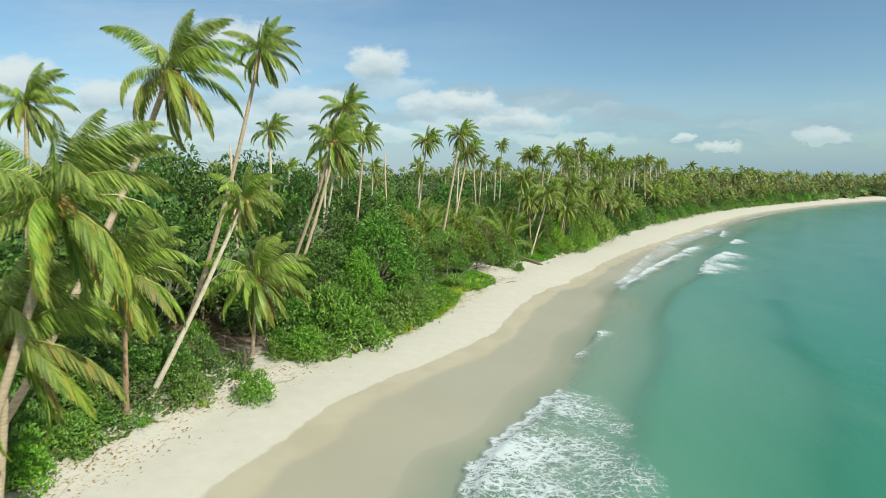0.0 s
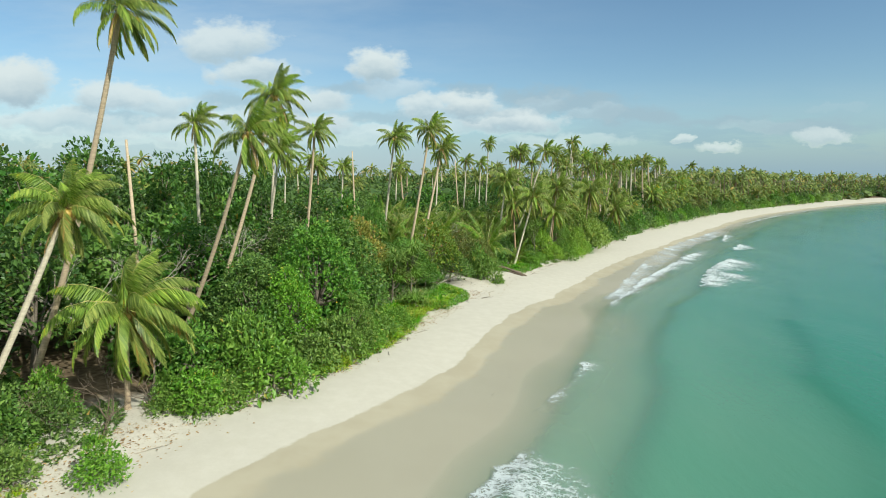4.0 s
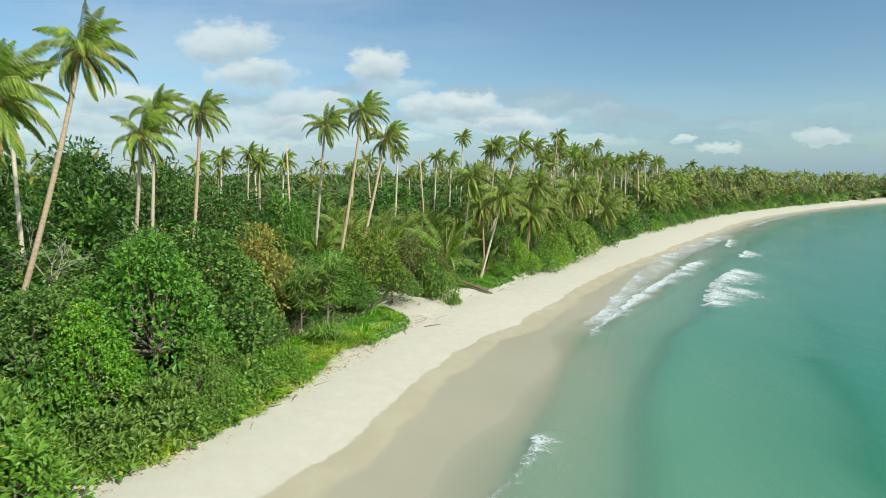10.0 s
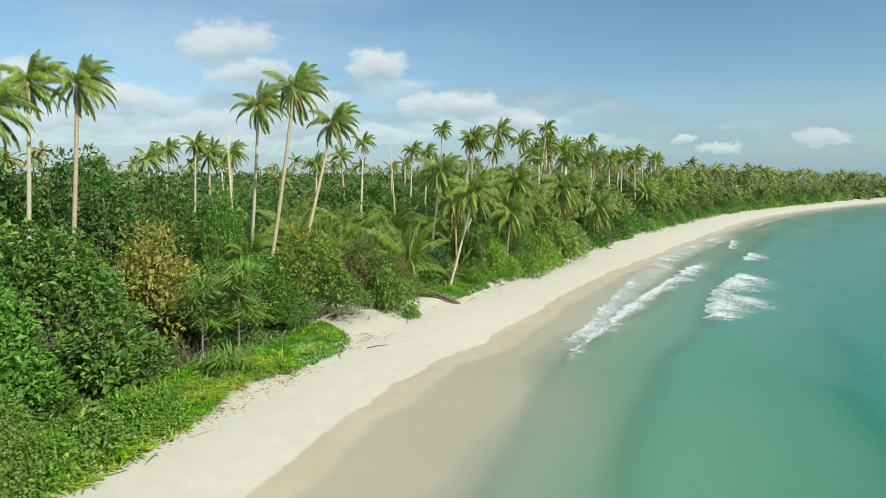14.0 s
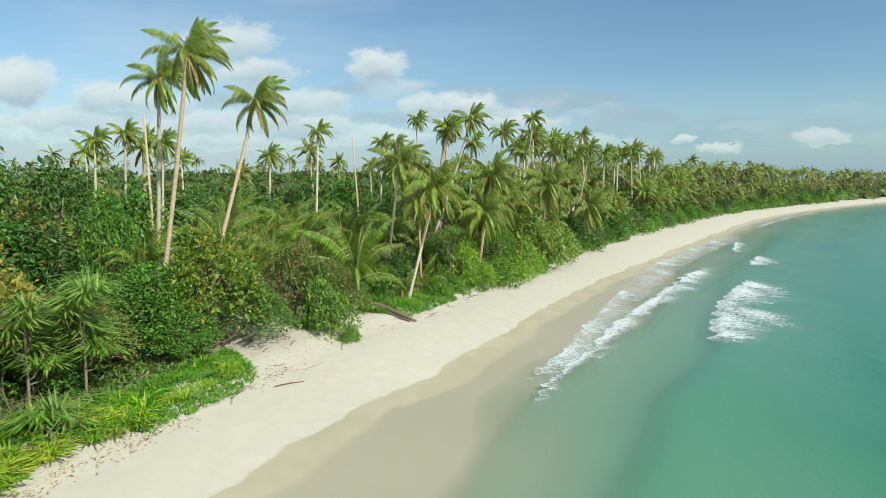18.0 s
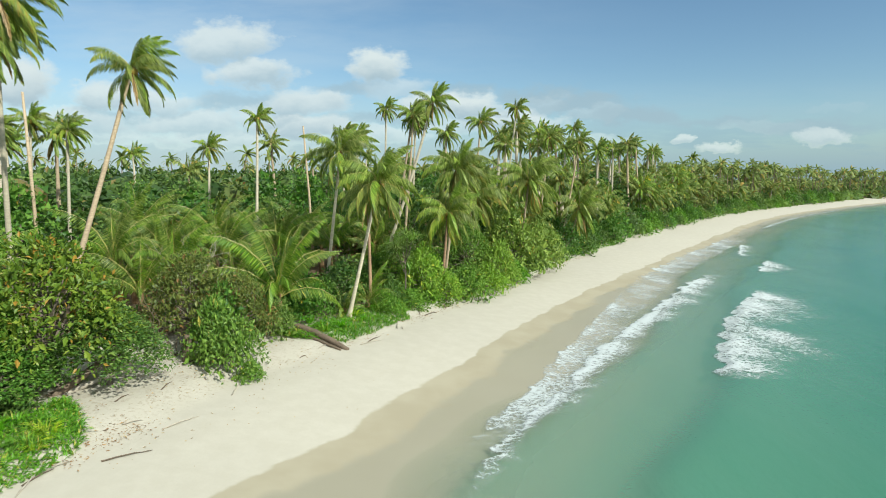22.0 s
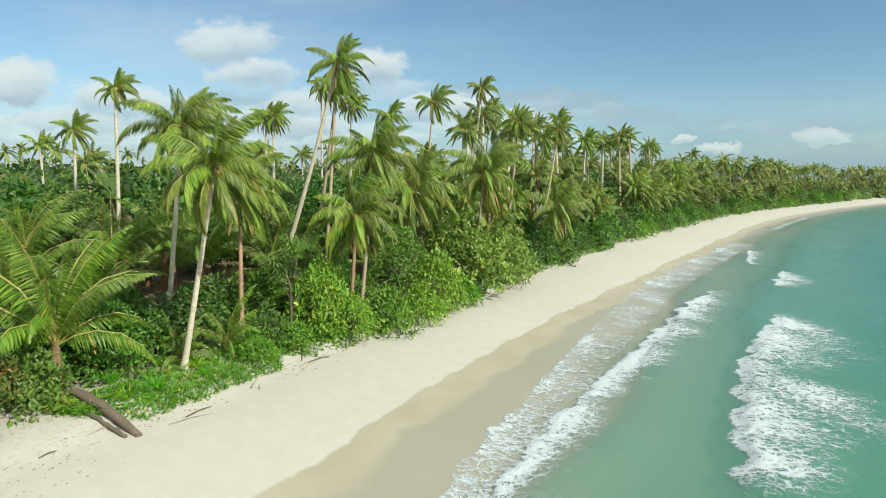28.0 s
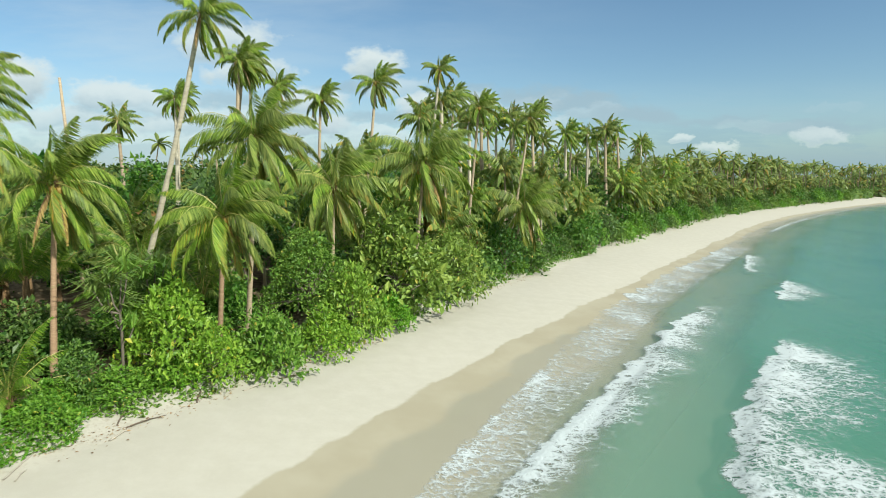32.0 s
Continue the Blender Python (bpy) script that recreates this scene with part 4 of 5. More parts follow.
def dead_pole(x, y, top, lean):
    z = height(x, y)
    ob = new("dead_palm_trunk", mesh_of("dead_palm_trunk", *tube([(0, 0, -0.2), (lean[0] * 0.4, lean[1] * 0.4, (top - z) * 0.5), (lean[0], lean[1], top - z)], [0.15, 0.12, 0.08], 8), [PALM_BARK], smooth=True))
    ob.location = (x, y, z)
    tagged(ob, "bare pale trunk of a dead palm without crown", "dead trunk", "bare palm trunks")


dead_pole(-16.6, 48.3, 16.2, (-0.4, 0.0))
dead_pole(6.4, 112.6, 17.0, (-0.8, 0.2))
dead_pole(-8.6, 92.0, 17.5, (-0.3, 0.0))

# ---- bushes and trees ----
almond = Kind("broadleaf_tree", "dense broad-leaved beach tree with glossy green leaves", "tree", "broad-leaved beach trees", ALMOND, 3, 3.6, 7.2, 8600, 0.185, 0.58, lumps=86, z0=0.30, seed=1)
almond_light = Kind("broadleaf_tree", "rounded beach tree with yellowish green leaves", "tree", "broad-leaved beach trees", BRIGHT, 2, 3.4, 6.6, 8500, 0.165, 0.58, lumps=80, z0=0.25, seed=2)
shrub = Kind("beach_shrub", "low bright green beach shrub reaching the sand", "shrub", "beach shrubs along the sand", BRIGHT, 4, 1.7, 2.0, 1600, 0.18, 0.5, lumps=22, z0=0.25, flatten=0.75, seed=3, thick=0.05)
lime = Kind("beach_shrub", "dense yellow-green beach shrub with small leaves", "shrub", "beach shrubs along the sand", LIME, 3, 2.4, 3.4, 2600, 0.20, 0.55, lumps=46, z0=0.22, flatten=0.8, seed=19, thick=0.06)
shrub_dark = Kind("beach_shrub", "dense mid-green shrub at the edge of the wood", "shrub", "beach shrubs along the sand", ALMOND, 3, 1.8, 2.6, 1400, 0.20, 0.5, lumps=22, z0=0.25, flatten=0.85, seed=4, thick=0.05)
olive = Kind("olive_tree", "spreading tree with olive and brownish leaves", "tree", "brownish beach trees", OLIVE, 2, 3.4, 5.4, 4800, 0.21, 0.5, lumps=64, z0=0.35, seed=5)
rusty = Kind("rusty_tree", "small tree with rusty yellow-brown leaves", "tree", "brownish beach trees", RUSTY, 1, 2.8, 5.0, 3600, 0.20, 0.5, lumps=30, z0=0.4, seed=6)
deep = Kind("forest_tree", "dark green tree of the coastal wood", "tree", "trees of the coastal wood", DEEP, 4, 3.4, 8.5, 1300, 0.46, 0.75, lumps=30, z0=0.40, seed=7, small=True)
deep_near = Kind("forest_tree", "dark green tree of the coastal wood", "tree", "trees of the coastal wood", DEEP, 3, 3.4, 8.0, 3000, 0.26, 0.58, lumps=60, z0=0.35, seed=15)
far_almond = Kind("broadleaf_tree", "broad-leaved green tree of the coastal wood", "tree", "trees of the coastal wood", ALMOND, 2, 3.6, 7.2, 2300, 0.34, 0.72, lumps=36, z0=0.30, seed=11, small=True)
far_olive = Kind("olive_tree", "olive-brown tree of the coastal wood", "tree", "trees of the coastal wood", OLIVE, 2, 3.2, 5.4, 1900, 0.32, 0.72, lumps=34, z0=0.35, seed=12, small=True)
far_shrub = Kind("beach_shrub", "green shrub along the far beach", "shrub", "beach shrubs along the sand", BRIGHT, 3, 1.7, 2.2, 800, 0.28, 0.68, lumps=16, z0=0.25, flatten=0.75, seed=13, thick=0.05, small=True)
far_shrub_dark = Kind("beach_shrub", "mid-green shrub along the far beach", "shrub", "beach shrubs along the sand", ALMOND, 3, 1.8, 2.8, 800, 0.29, 0.68, lumps=16, z0=0.25, flatten=0.85, seed=14, thick=0.05, small=True)
deep_low = Kind("understorey_tree", "small dark green tree under the palms", "tree", "trees of the coastal wood", DEEP, 3, 2.4, 4.6, 1200, 0.30, 0.72, lumps=22, z0=0.25, seed=8, thick=0.09, small=True)


def on_edge(y, s):
    x, yy = place(u_sea(y, s), s)
    return float(x), float(yy)


# hand-set growth near the sand: kind, x, y, crown radius, height
NEAR = [
    (shrub, -10.6, 32.4, 1.3, 1.9), (shrub, -13.6, 31.0, 1.3, 1.9), (shrub, -16.2, 25.0, 1.2, 1.8), (shrub_dark, -17.8, 22.0, 1.8, 2.8), (shrub_dark, -15.6, 33.5, 1.6, 2.8), (shrub_dark, -19.0, 29.0, 2.2, 3.4),
    (shrub, -9.4, 39.4, 1.6, 2.4), (shrub, -6.3, 42.6, 2.4, 3.4), (shrub, -8.6, 44.4, 2.4, 4.4), (shrub, -3.8, 48.4, 2.1, 3.2), (shrub, -5.0, 46.2, 2.0, 2.6), (shrub_dark, -7.8, 47.0, 2.2, 4.4), (shrub_dark, -11.0, 42.5, 2.2, 3.8),
    (almond, -6.0, 52.5, 4.0, 9.2), (almond, -9.4, 48.8, 3.4, 7.0), (almond_light, -6.9, 48.6, 2.5, 6.2), (almond, -5.4, 58.2, 4.6, 9.2), (almond, -10.5, 52.5, 3.8, 6.4), (almond_light, -2.9, 50.8, 1.9, 4.2),
    (shrub, -2.2, 51.6, 1.8, 2.4), (shrub, -1.5, 54.0, 1.8, 2.2), (shrub, -1.4, 56.4, 1.5, 1.8), (shrub_dark, -3.6, 54.6, 2.0, 3.2), (shrub_dark, -2.6, 61.5, 1.8, 2.8), (rusty, -4.6, 66.0, 3.5, 8.2), (almond, -10.0, 61.0, 3.8, 8.4),
    (olive, 2.2, 76.6, 3.7, 7.4), (almond, 1.6, 73.6, 2.2, 3.4), (almond, 4.3, 77.2, 2.9, 4.2), (almond, -3.0, 71.5, 3.3, 5.4), (almond, -0.6, 74.6, 3.6, 5.6), (almond, -4.4, 77.6, 2.2, 10.0), (olive, -1.6, 70.0, 2.4, 4.4), (shrub_dark, -2.4, 67.6, 2.0, 3.6),
    (shrub, 9.0, 80.4, 1.9, 3.3), (shrub, 7.9, 81.2, 1.7, 3.7), (shrub, 10.2, 79.6, 0.8, 1.2), (shrub_dark, 7.6, 82.6, 1.9, 4.0), (olive, 5.6, 83.4, 2.8, 5.8), (olive, 8.2, 84.2, 2.2, 4.6), (shrub, 9.6, 86.4, 1.7, 2.6), (shrub_dark, 7.4, 87.0, 2.0, 3.6),
    (lime, 18.4, 98.8, 2.3, 4.8), (shrub, 22.2, 100.4, 2.1, 3.4), (lime, 20.4, 98.6, 1.5, 2.8), (lime, 25.4, 106.2, 2.2, 4.6), (lime, 24.4, 103.4, 1.8, 2.8), (lime, 27.4, 113.0, 4.4, 7.0), (lime, 31.0, 117.6, 3.4, 5.6),
    (almond_light, 16.0, 102.5, 2.6, 5.0), (shrub, 27.2, 108.8, 1.7, 2.4), (shrub_dark, 16.2, 95.6, 1.2, 2.4), (shrub_dark, 12.0, 98.5, 2.2, 3.4), (almond_light, 22.5, 108.0, 3.0, 6.0),
]
for x, y, rad, tall in [(-27, 63, 4.6, 14.5), (-31.5, 68, 4.8, 15), (-23.5, 66.5, 4.2, 13.5), (-21, 74, 4.4, 14), (-36, 74, 5.0, 15), (-25, 78, 4.6, 14.5), (-18, 80, 4.0, 12.5), (-30, 84, 4.8, 14),
                        (-22.5, 57, 4.0, 12), (-28, 55, 4.4, 13), (-34, 60, 4.6, 14), (-20.5, 88, 4.2, 13), (-13.5, 86, 3.8, 11.5), (-40, 66, 5, 15), (-26, 45, 4.2, 11.5), (-20, 42, 3.8, 10)]:
    NEAR.append((deep_near, x, y, rad, tall))
for kind, x, y, rad, tall in NEAR:
    kind.fit(x, y, rad, tall)

rng = np.random.default_rng(21)
for y0, y1, n in ((38.5, 58, 44), (92.5, 114, 20), (14, 24, 6)):
    for k in range(n):
        x, y = on_edge(y0 + (y1 - y0) * (k + rng.random()) / n, -rng.uniform(0.4, 2.6))
        shrub.fit(x, y, rng.uniform(0.8, 1.5), rng.uniform(0.9, 2.0), rng)
for k in range(26):
    x, y = on_edge(15 + 23 * (k + rng.random()) / 26, -rng.uniform(3.0, 7.5))
    (shrub_dark if k % 3 else shrub).fit(x, y, rng.uniform(0.9, 1.7), rng.uniform(1.2, 3.2), rng)
for k in range(30):
    x, y = on_edge(rng.uniform(86, 106), -rng.uniform(4.5, 12))
    shrub_dark.fit(x, y, rng.uniform(1.2, 2.1), rng.uniform(1.6, 3.6), rng)
# the far run of shrubs along the sand
u = u_at(114)
while u < u_at(330):
    far = max(1.0, (u - u_at(114)) / 90)
    x, y = place(u, -1.3 + rng.normal(0, 0.4))
    q = rng.random()
    (far_shrub if q < 0.42 else far_shrub_dark if q < 0.82 else deep_low).put(float(x), float(y), rng.uniform(0.6, 1.35) * far ** 0.3 * (1 if q < 0.82 else 0.7), rng.uniform(0.7, 1.5), rng=rng)
    if rng.random() < 0.5:
        x, y = place(u + 1.0, -3.6 + rng.normal(0, 0.6))
        (far_shrub_dark if rng.random() < 0.6 else far_olive if rng.random() < 0.3 else deep_low).put(float(x), float(y), rng.uniform(0.6, 1.2), rng.uniform(0.9, 1.4), rng=rng)
    u += 2.2 * far ** 0.5
# shrubs close behind the sand where nothing else stands
for k in range(120):
    u = rng.uniform(u_at(14), u_at(170))
    s = -rng.uniform(5.0, 9.0)
    x, y = place(u, s)
    if 70 < y < 90 and s > -9.5:
        continue
    (far_shrub_dark if rng.random() < 0.6 else deep_low).put(float(x), float(y), rng.uniform(0.7, 1.1), rng.uniform(0.9, 1.2), rng=rng)
# the wood behind, tree by tree on a loose grid
count = 0
for gu in np.arange(u_at(-5), u_at(240), 5.2):
    for gs in (-12, -17, -22.5, -28.5, -35, -42, -50):
        if gs < -30 and rng.random() < 0.35:
            continue
        uu, ss = gu + rng.normal(0, 1.5), gs + rng.normal(0, 1.2)
        x, y = place(uu, ss)
        if gs > -14 and rng.random() < 0.35:
            continue
        if 83 < y < 108 and ss > -19:
            continue
        q = rng.random()
        kind = deep_near if gs > -20 and y < 130 and q < 0.7 else deep if q < 0.52 else deep_low if q < 0.70 else far_almond if q < 0.90 else far_olive if q < 0.97 else deep
        kind.put(float(x), float(y), rng.uniform(0.85, 1.25), rng.uniform(0.85, 1.2) * (0.95 if kind in (deep, deep_near) else 1.15), rng=rng)
        count += 1
# palms through the wood: a low leafy row behind the shrubs, tall ones behind it
for k in range(150):
    low = k % 5 < 2
    u = rng.uniform(u_at(112), u_at(300)) if low or k % 5 == 2 else rng.uniform(u_at(64), u_at(280))
    s = -rng.uniform(3.5, 10) if low else -rng.uniform(8, 24) if k % 5 == 2 else -rng.uniform(14, 75)
    x, y = place(u, s)
    if (y < 100 and s > -20) or (not low and y < 165 and s > -34 and rng.random() < 0.72):
        continue
    mid_palm(float(x), float(y), rng.uniform(3.5, 7.5) if low else rng.uniform(11.5, 17.5) if s > -26 else rng.uniform(10.0, 15.0), rng.uniform(0.85, 1.1) if low else rng.uniform(0.62, 0.82), rng)
for k in range(16):
    x, y = on_edge(132 + 3.3 * k, -(5.5 + k * 37 % 11))
    mid_palm(x, y, 14.2 + (k * 53 % 31) / 10, 0.66 + (k * 17 % 7) / 40, rng)
for k in range(40):
    x, y = on_edge(118 + 2.6 * k, -rng.uniform(4.0, 14))
    mid_palm(x, y, rng.uniform(5.5, 11.0), rng.uniform(0.80, 1.0), rng)
for k in range(34):
    u = rng.uniform(u_at(74), u_at(135))
    s = -rng.uniform(8, 24)
    x, y = place(u, s)
    young_palm(float(x), float(y), rng.uniform(0.7, 0.95), rng.uniform(1.4, 4.2), 13, k)
for k, (x, y, size, stem, n) in enumerate([(9.4, 88.2, 1.25, 2.0, 18), (5.2, 91.5, 1.1, 1.6, 13), (14.4, 94.2, 0.7, 0.4, 11), (13.0, 91.9, 0.5, 0.3, 9), (2.8, 88.0, 1.0, 3.2, 12), (0.5, 92.0, 1.0, 3.6, 12), (17.6, 104.5, 0.9, 2.0, 12),
        (3.6, 94.5, 1.1, 3.4, 13), (8.0, 93.6, 1.0, 2.2, 12), (-1.5, 88.5, 1.0, 4.0, 12), (-3.0, 94.0, 1.0, 4.4, 12), (6.6, 98.0, 1.05, 3.8, 12), (1.6, 98.0, 1.0, 4.6, 12), (10.6, 101.0, 1.0, 3.6, 12), (13.6, 106.0, 1.0, 3.4, 12), (-5.0, 99.0, 1.0, 5.0, 12)]):
    young_palm(x, y, size, stem, n, 90 + k)


def far_wood():
    """The wood beyond reach: joined clumps of leaves and small palms, out to the end of the bay."""
    r = np.random.default_rng(5)
    pieces, palms = [], []
    small = [blade_crown(11, r) for _ in range(5)]

    def clump(x, y, z, rad, n, size):
        core = blob((x, y, z - rad * 0.1), (rad * 0.84, rad * 0.84, rad * 0.62), float(x), 0.5)
        return join([foliage([(x, y, z, rad, rad * 0.7)], n, size, r, 0.55, 0.4, 0.0), core])[:2]

    def stem_palm(x, y, g, h, size):
        v, f, mm = small[r.integers(5)]
        a = r.uniform(-0.8, 0.8)
        ca, sa = math.cos(a) * size, math.sin(a) * size
        lean = r.normal(0.6, 0.8)
        w = np.stack([v[:, 0] * ca - v[:, 1] * sa + x + lean, v[:, 0] * sa + v[:, 1] * ca + y, v[:, 2] * size + g + h], 1)
        palms.append((w, f[mm == 0], 0))
        palms.append((w, f[mm == 2], 2))
        palms.append((*tube([(x, y, g), (x + lean * 0.3, y, g + h * 0.5), (x + lean, y, g + h)], [0.2, 0.15, 0.12], 3), 1))

    # inland, behind the near wood
    for k in range(720):
        u, s = r.uniform(u_at(-30), u_at(330)), -(52 + 250 * r.random() ** 1.6)
        x, y = place(u, s)
        d = -s / 50
        g = float(np.interp(-s, [0, 30, 400], [2, 2.6, 6]))
        rad = r.uniform(3.0, 4.6) * d ** 0.35
        pieces.append((*clump(x, y, g + r.uniform(6.0, 9.0) - rad * 0.3, rad, 80, 1.0 * d ** 0.4), int(r.choice([0, 2, 3], p=[0.6, 0.3, 0.1]))))
        if r.random() < 0.42 and (s < -95 or y > 190):
            stem_palm(float(x), float(y), g, r.uniform(11, 15.5), r.uniform(0.78, 1.0))
    # along the far beach
    for k in range(950):
        u = u_at(225) + 760 * r.random() ** 1.25
        s = -(2 + 70 * r.random() ** 1.5)
        x, y = place(u, s)
        d = max(1.0, (u - u_at(225)) / 160)
        rad = r.uniform(2.4, 3.8) * d ** 0.3
        top = np.interp(-s, [2, 8, 30], [1.8, 4.5, 7.5]) * r.uniform(0.8, 1.15)
        pieces.append((*clump(x, y, 1.8 + top - rad * 0.4, rad, 60, 0.95 * d ** 0.35), int(r.choice([0, 1, 2, 3], p=[0.35, 0.2 if s < -6 else 0.45, 0.30 if s < -6 else 0.05, 0.15]))))
        for _ in range(2 if s < -5 else 0):
            if r.random() < 0.62:
                stem_palm(float(x + r.normal(0, 1.5)), float(y + r.normal(0, 1.5)), 1.8, r.uniform(5, 15), r.uniform(0.78, 1.05))
    v, f, m = join(pieces)
    tagged(new("far_wood", mesh_of("far_wood", v, f, [DEEP, BRIGHT, ALMOND, OLIVE], m)), "dense green coastal wood reaching the far end of the bay", "forest", kind="stuff")
    v, f, m = join(palms)
    tagged(new("far_palms", mesh_of("far_palms", v, f, [PALM_FAR, PALM_BARK, DRY_LEAF], m)), "rows of distant coconut palms above the wood", "palm trees", kind="stuff")


far_wood()

# ---- ground plants, driftwood and litter ----


def blades(n, length, width, rng, spread, lean=0.6, curve=0.5):
    """Arching blades from one foot: two joined diamonds each."""
    a = rng.uniform(0, 6.283, n)
    foot = np.stack([np.cos(a), np.sin(a), np.zeros(n)], 1) * (spread * np.sqrt(rng.random(n)))[:, None]
    out = np.stack([np.cos(a), np.sin(a), np.zeros(n)], 1)
    l = length * rng.uniform(0.6, 1.15, n)
    q = lean * rng.uniform(0.3, 1.3, n)
    w1 = unit(out * q[:, None] + np.array([0, 0, 1.0]))
    w2 = unit(w1 + out * curve + np.array([0.15, 0, -curve]))
    up = np.cross(np.cross(w1, out + 0.01), w1)
    tip1 = foot + w1 * (l * 0.55)[:, None]
    v1, f1 = leaves(foot, w1, out, l * 0.75, width, 0.1)
    v2, f2 = leaves(tip1, w2, np.array([0, 0, 1.0]) + out * 0.2, l * 0.6, width, 0.1)
    return join([(v1, f1), (v2, f2)])[:2]


def meadow(name, label, y0, y1, s0, s1, n, length, width, mat, seed, shape=None):
    """Low growth over a strip between s0 and s1 seaward of the edge, as one sheet of blades and small leaves."""
    r = np.random.default_rng(seed)
    u, t = r.uniform(u_at(y0), u_at(y1), n), r.random(n)
    s = s0 + (s1 - s0) * t
    edge = np.array([0.5 * noise.noise((a * 0.5, seed, 0)) + 0.3 * noise.noise((a * 1.6, seed, 0)) for a in u])
    s = s + edge
    lim = np.clip(np.minimum(u - u_at(y0), u_at(y1) - u) / 2.5, 0, 1) ** 0.5
    s = s0 + (s - s0) * lim
    x, y = place(u, s)
    ss, uu = shore(np.stack([x, y], 1))
    foot = np.stack([x, y, bed(ss, uu) - 0.02], 1)
    a = r.uniform(0, 6.283, n)
    out = np.stack([np.cos(a), np.sin(a), np.zeros(n)], 1)
    way = unit(out * r.uniform(0.3, 1.5, n)[:, None] + np.array([0.2, 0, 1.0 if mat is BLADE else 0.75]))
    hgt = np.array([0.7 + 0.6 * noise.noise((p * 0.6, q * 0.6, seed)) for p, q in zip(x, y)])
    ln = length * hgt * r.uniform(0.6, 1.3, n)
    v1, f1 = leaves(foot, way, out, ln, width, 0.1)
    v2, f2 = leaves(foot + way * (ln * 0.6)[:, None], unit(way + out * 0.9 + np.array([0, 0, -0.6])), np.array([0, 0, 1.0]) + out * 0.1, ln * 0.7, width, 0.1)
    me = mesh_of(name, *join([(v1, f1), (v2, f2)])[:2], [mat])
    return tagged(new(name, me), label, "ground plants", kind="stuff")


meadow("beach_grass", "bright green beach grass on the sand", 62.5, 73.5, -3.6, 0.3, 5200, 0.42, 0.07, BLADE, 31)
meadow("beach_grass", "bright green beach grass on the sand", 84.5, 95.0, -3.2, 0.1, 5200, 0.40, 0.07, BLADE, 32)
meadow("ground_cover", "leafy green creepers under the trees", 93.0, 104.0, -3.0, 0.2, 2800, 0.28, 0.11, BRIGHT, 33)
meadow("ground_cover", "leafy green creepers at the edge of the sand", 37.5, 58.5, -3.2, 0.5, 4200, 0.26, 0.13, BRIGHT, 34)
meadow("ground_cover", "leafy green creepers at the edge of the sand", 104, 150, -2.6, 0.2, 4200, 0.35, 0.16, BRIGHT, 35)
meadow("ground_cover", "scattered green creepers on sandy ground", 16, 37, -5.0, -1.1, 3400, 0.42, 0.14, ALMOND, 36)
meadow("ground_cover", "leafy green undergrowth below the trees", 58, 74, -7.5, -3.0, 3000, 0.5, 0.14, ALMOND, 37)

meadow("ground_cover", "yellow-green strap-leaved ground plants at the edge of the sand", 44, 61, -2.8, 0.5, 3600, 0.75, 0.09, YELLOW, 38)

r4 = np.random.default_rng(44)
SPIKY = [mesh_of("blades", *blades(34, 1.15, 0.085, np.random.default_rng(k), 0.22, 0.75, 0.8), [YELLOW]) for k in range(3)]
SPIKY_G = [mesh_of("blades", *blades(40, 1.5, 0.085, np.random.default_rng(k + 9), 0.25, 0.8, 0.9), [BLADE]) for k in range(3)]


def spiky(x, y, size, green=False):
    ob = new("spiky_plant", (SPIKY_G if green else SPIKY)[r4.integers(3)])
    ob.matrix_world = Matrix.Translation((x, y, height(x, y) - 0.05)) @ Matrix.Rotation(r4.uniform(0, 6.28), 4, "Z") @ Matrix.Scale(size, 4)
    tagged(ob, "green strap-leaved plant at the edge of the sand" if green else "yellow-green strap-leaved lily plant at the edge of the sand", "plant", "strap-leaved plants")


for k in range(70):
    y = r4.uniform(57.5, 66.5)
    spiky(*on_edge(y, -r4.uniform(0.2, 3.2)), r4.uniform(0.6, 1.1), r4.random() < 0.25)
for k in range(56):
    spiky(*on_edge(r4.uniform(45, 60), -r4.uniform(0.0, 1.8)), r4.uniform(0.6, 1.0), r4.random() < 0.2)
for k in range(26):
    spiky(*on_edge(r4.uniform(64.5, 73.0), -r4.uniform(0.6, 3.4)), r4.uniform(0.4, 0.8), r4.random() < 0.6)
for k in range(26):
    spiky(*on_edge(r4.uniform(86, 97), -r4.uniform(1.4, 4.0)), r4.uniform(0.4, 0.75), r4.random() < 0.6)
for k in range(14):
    spiky(*on_edge(r4.uniform(18, 37), -r4.uniform(0.4, 3.0)), r4.uniform(0.35, 0.6), r4.random() < 0.5)


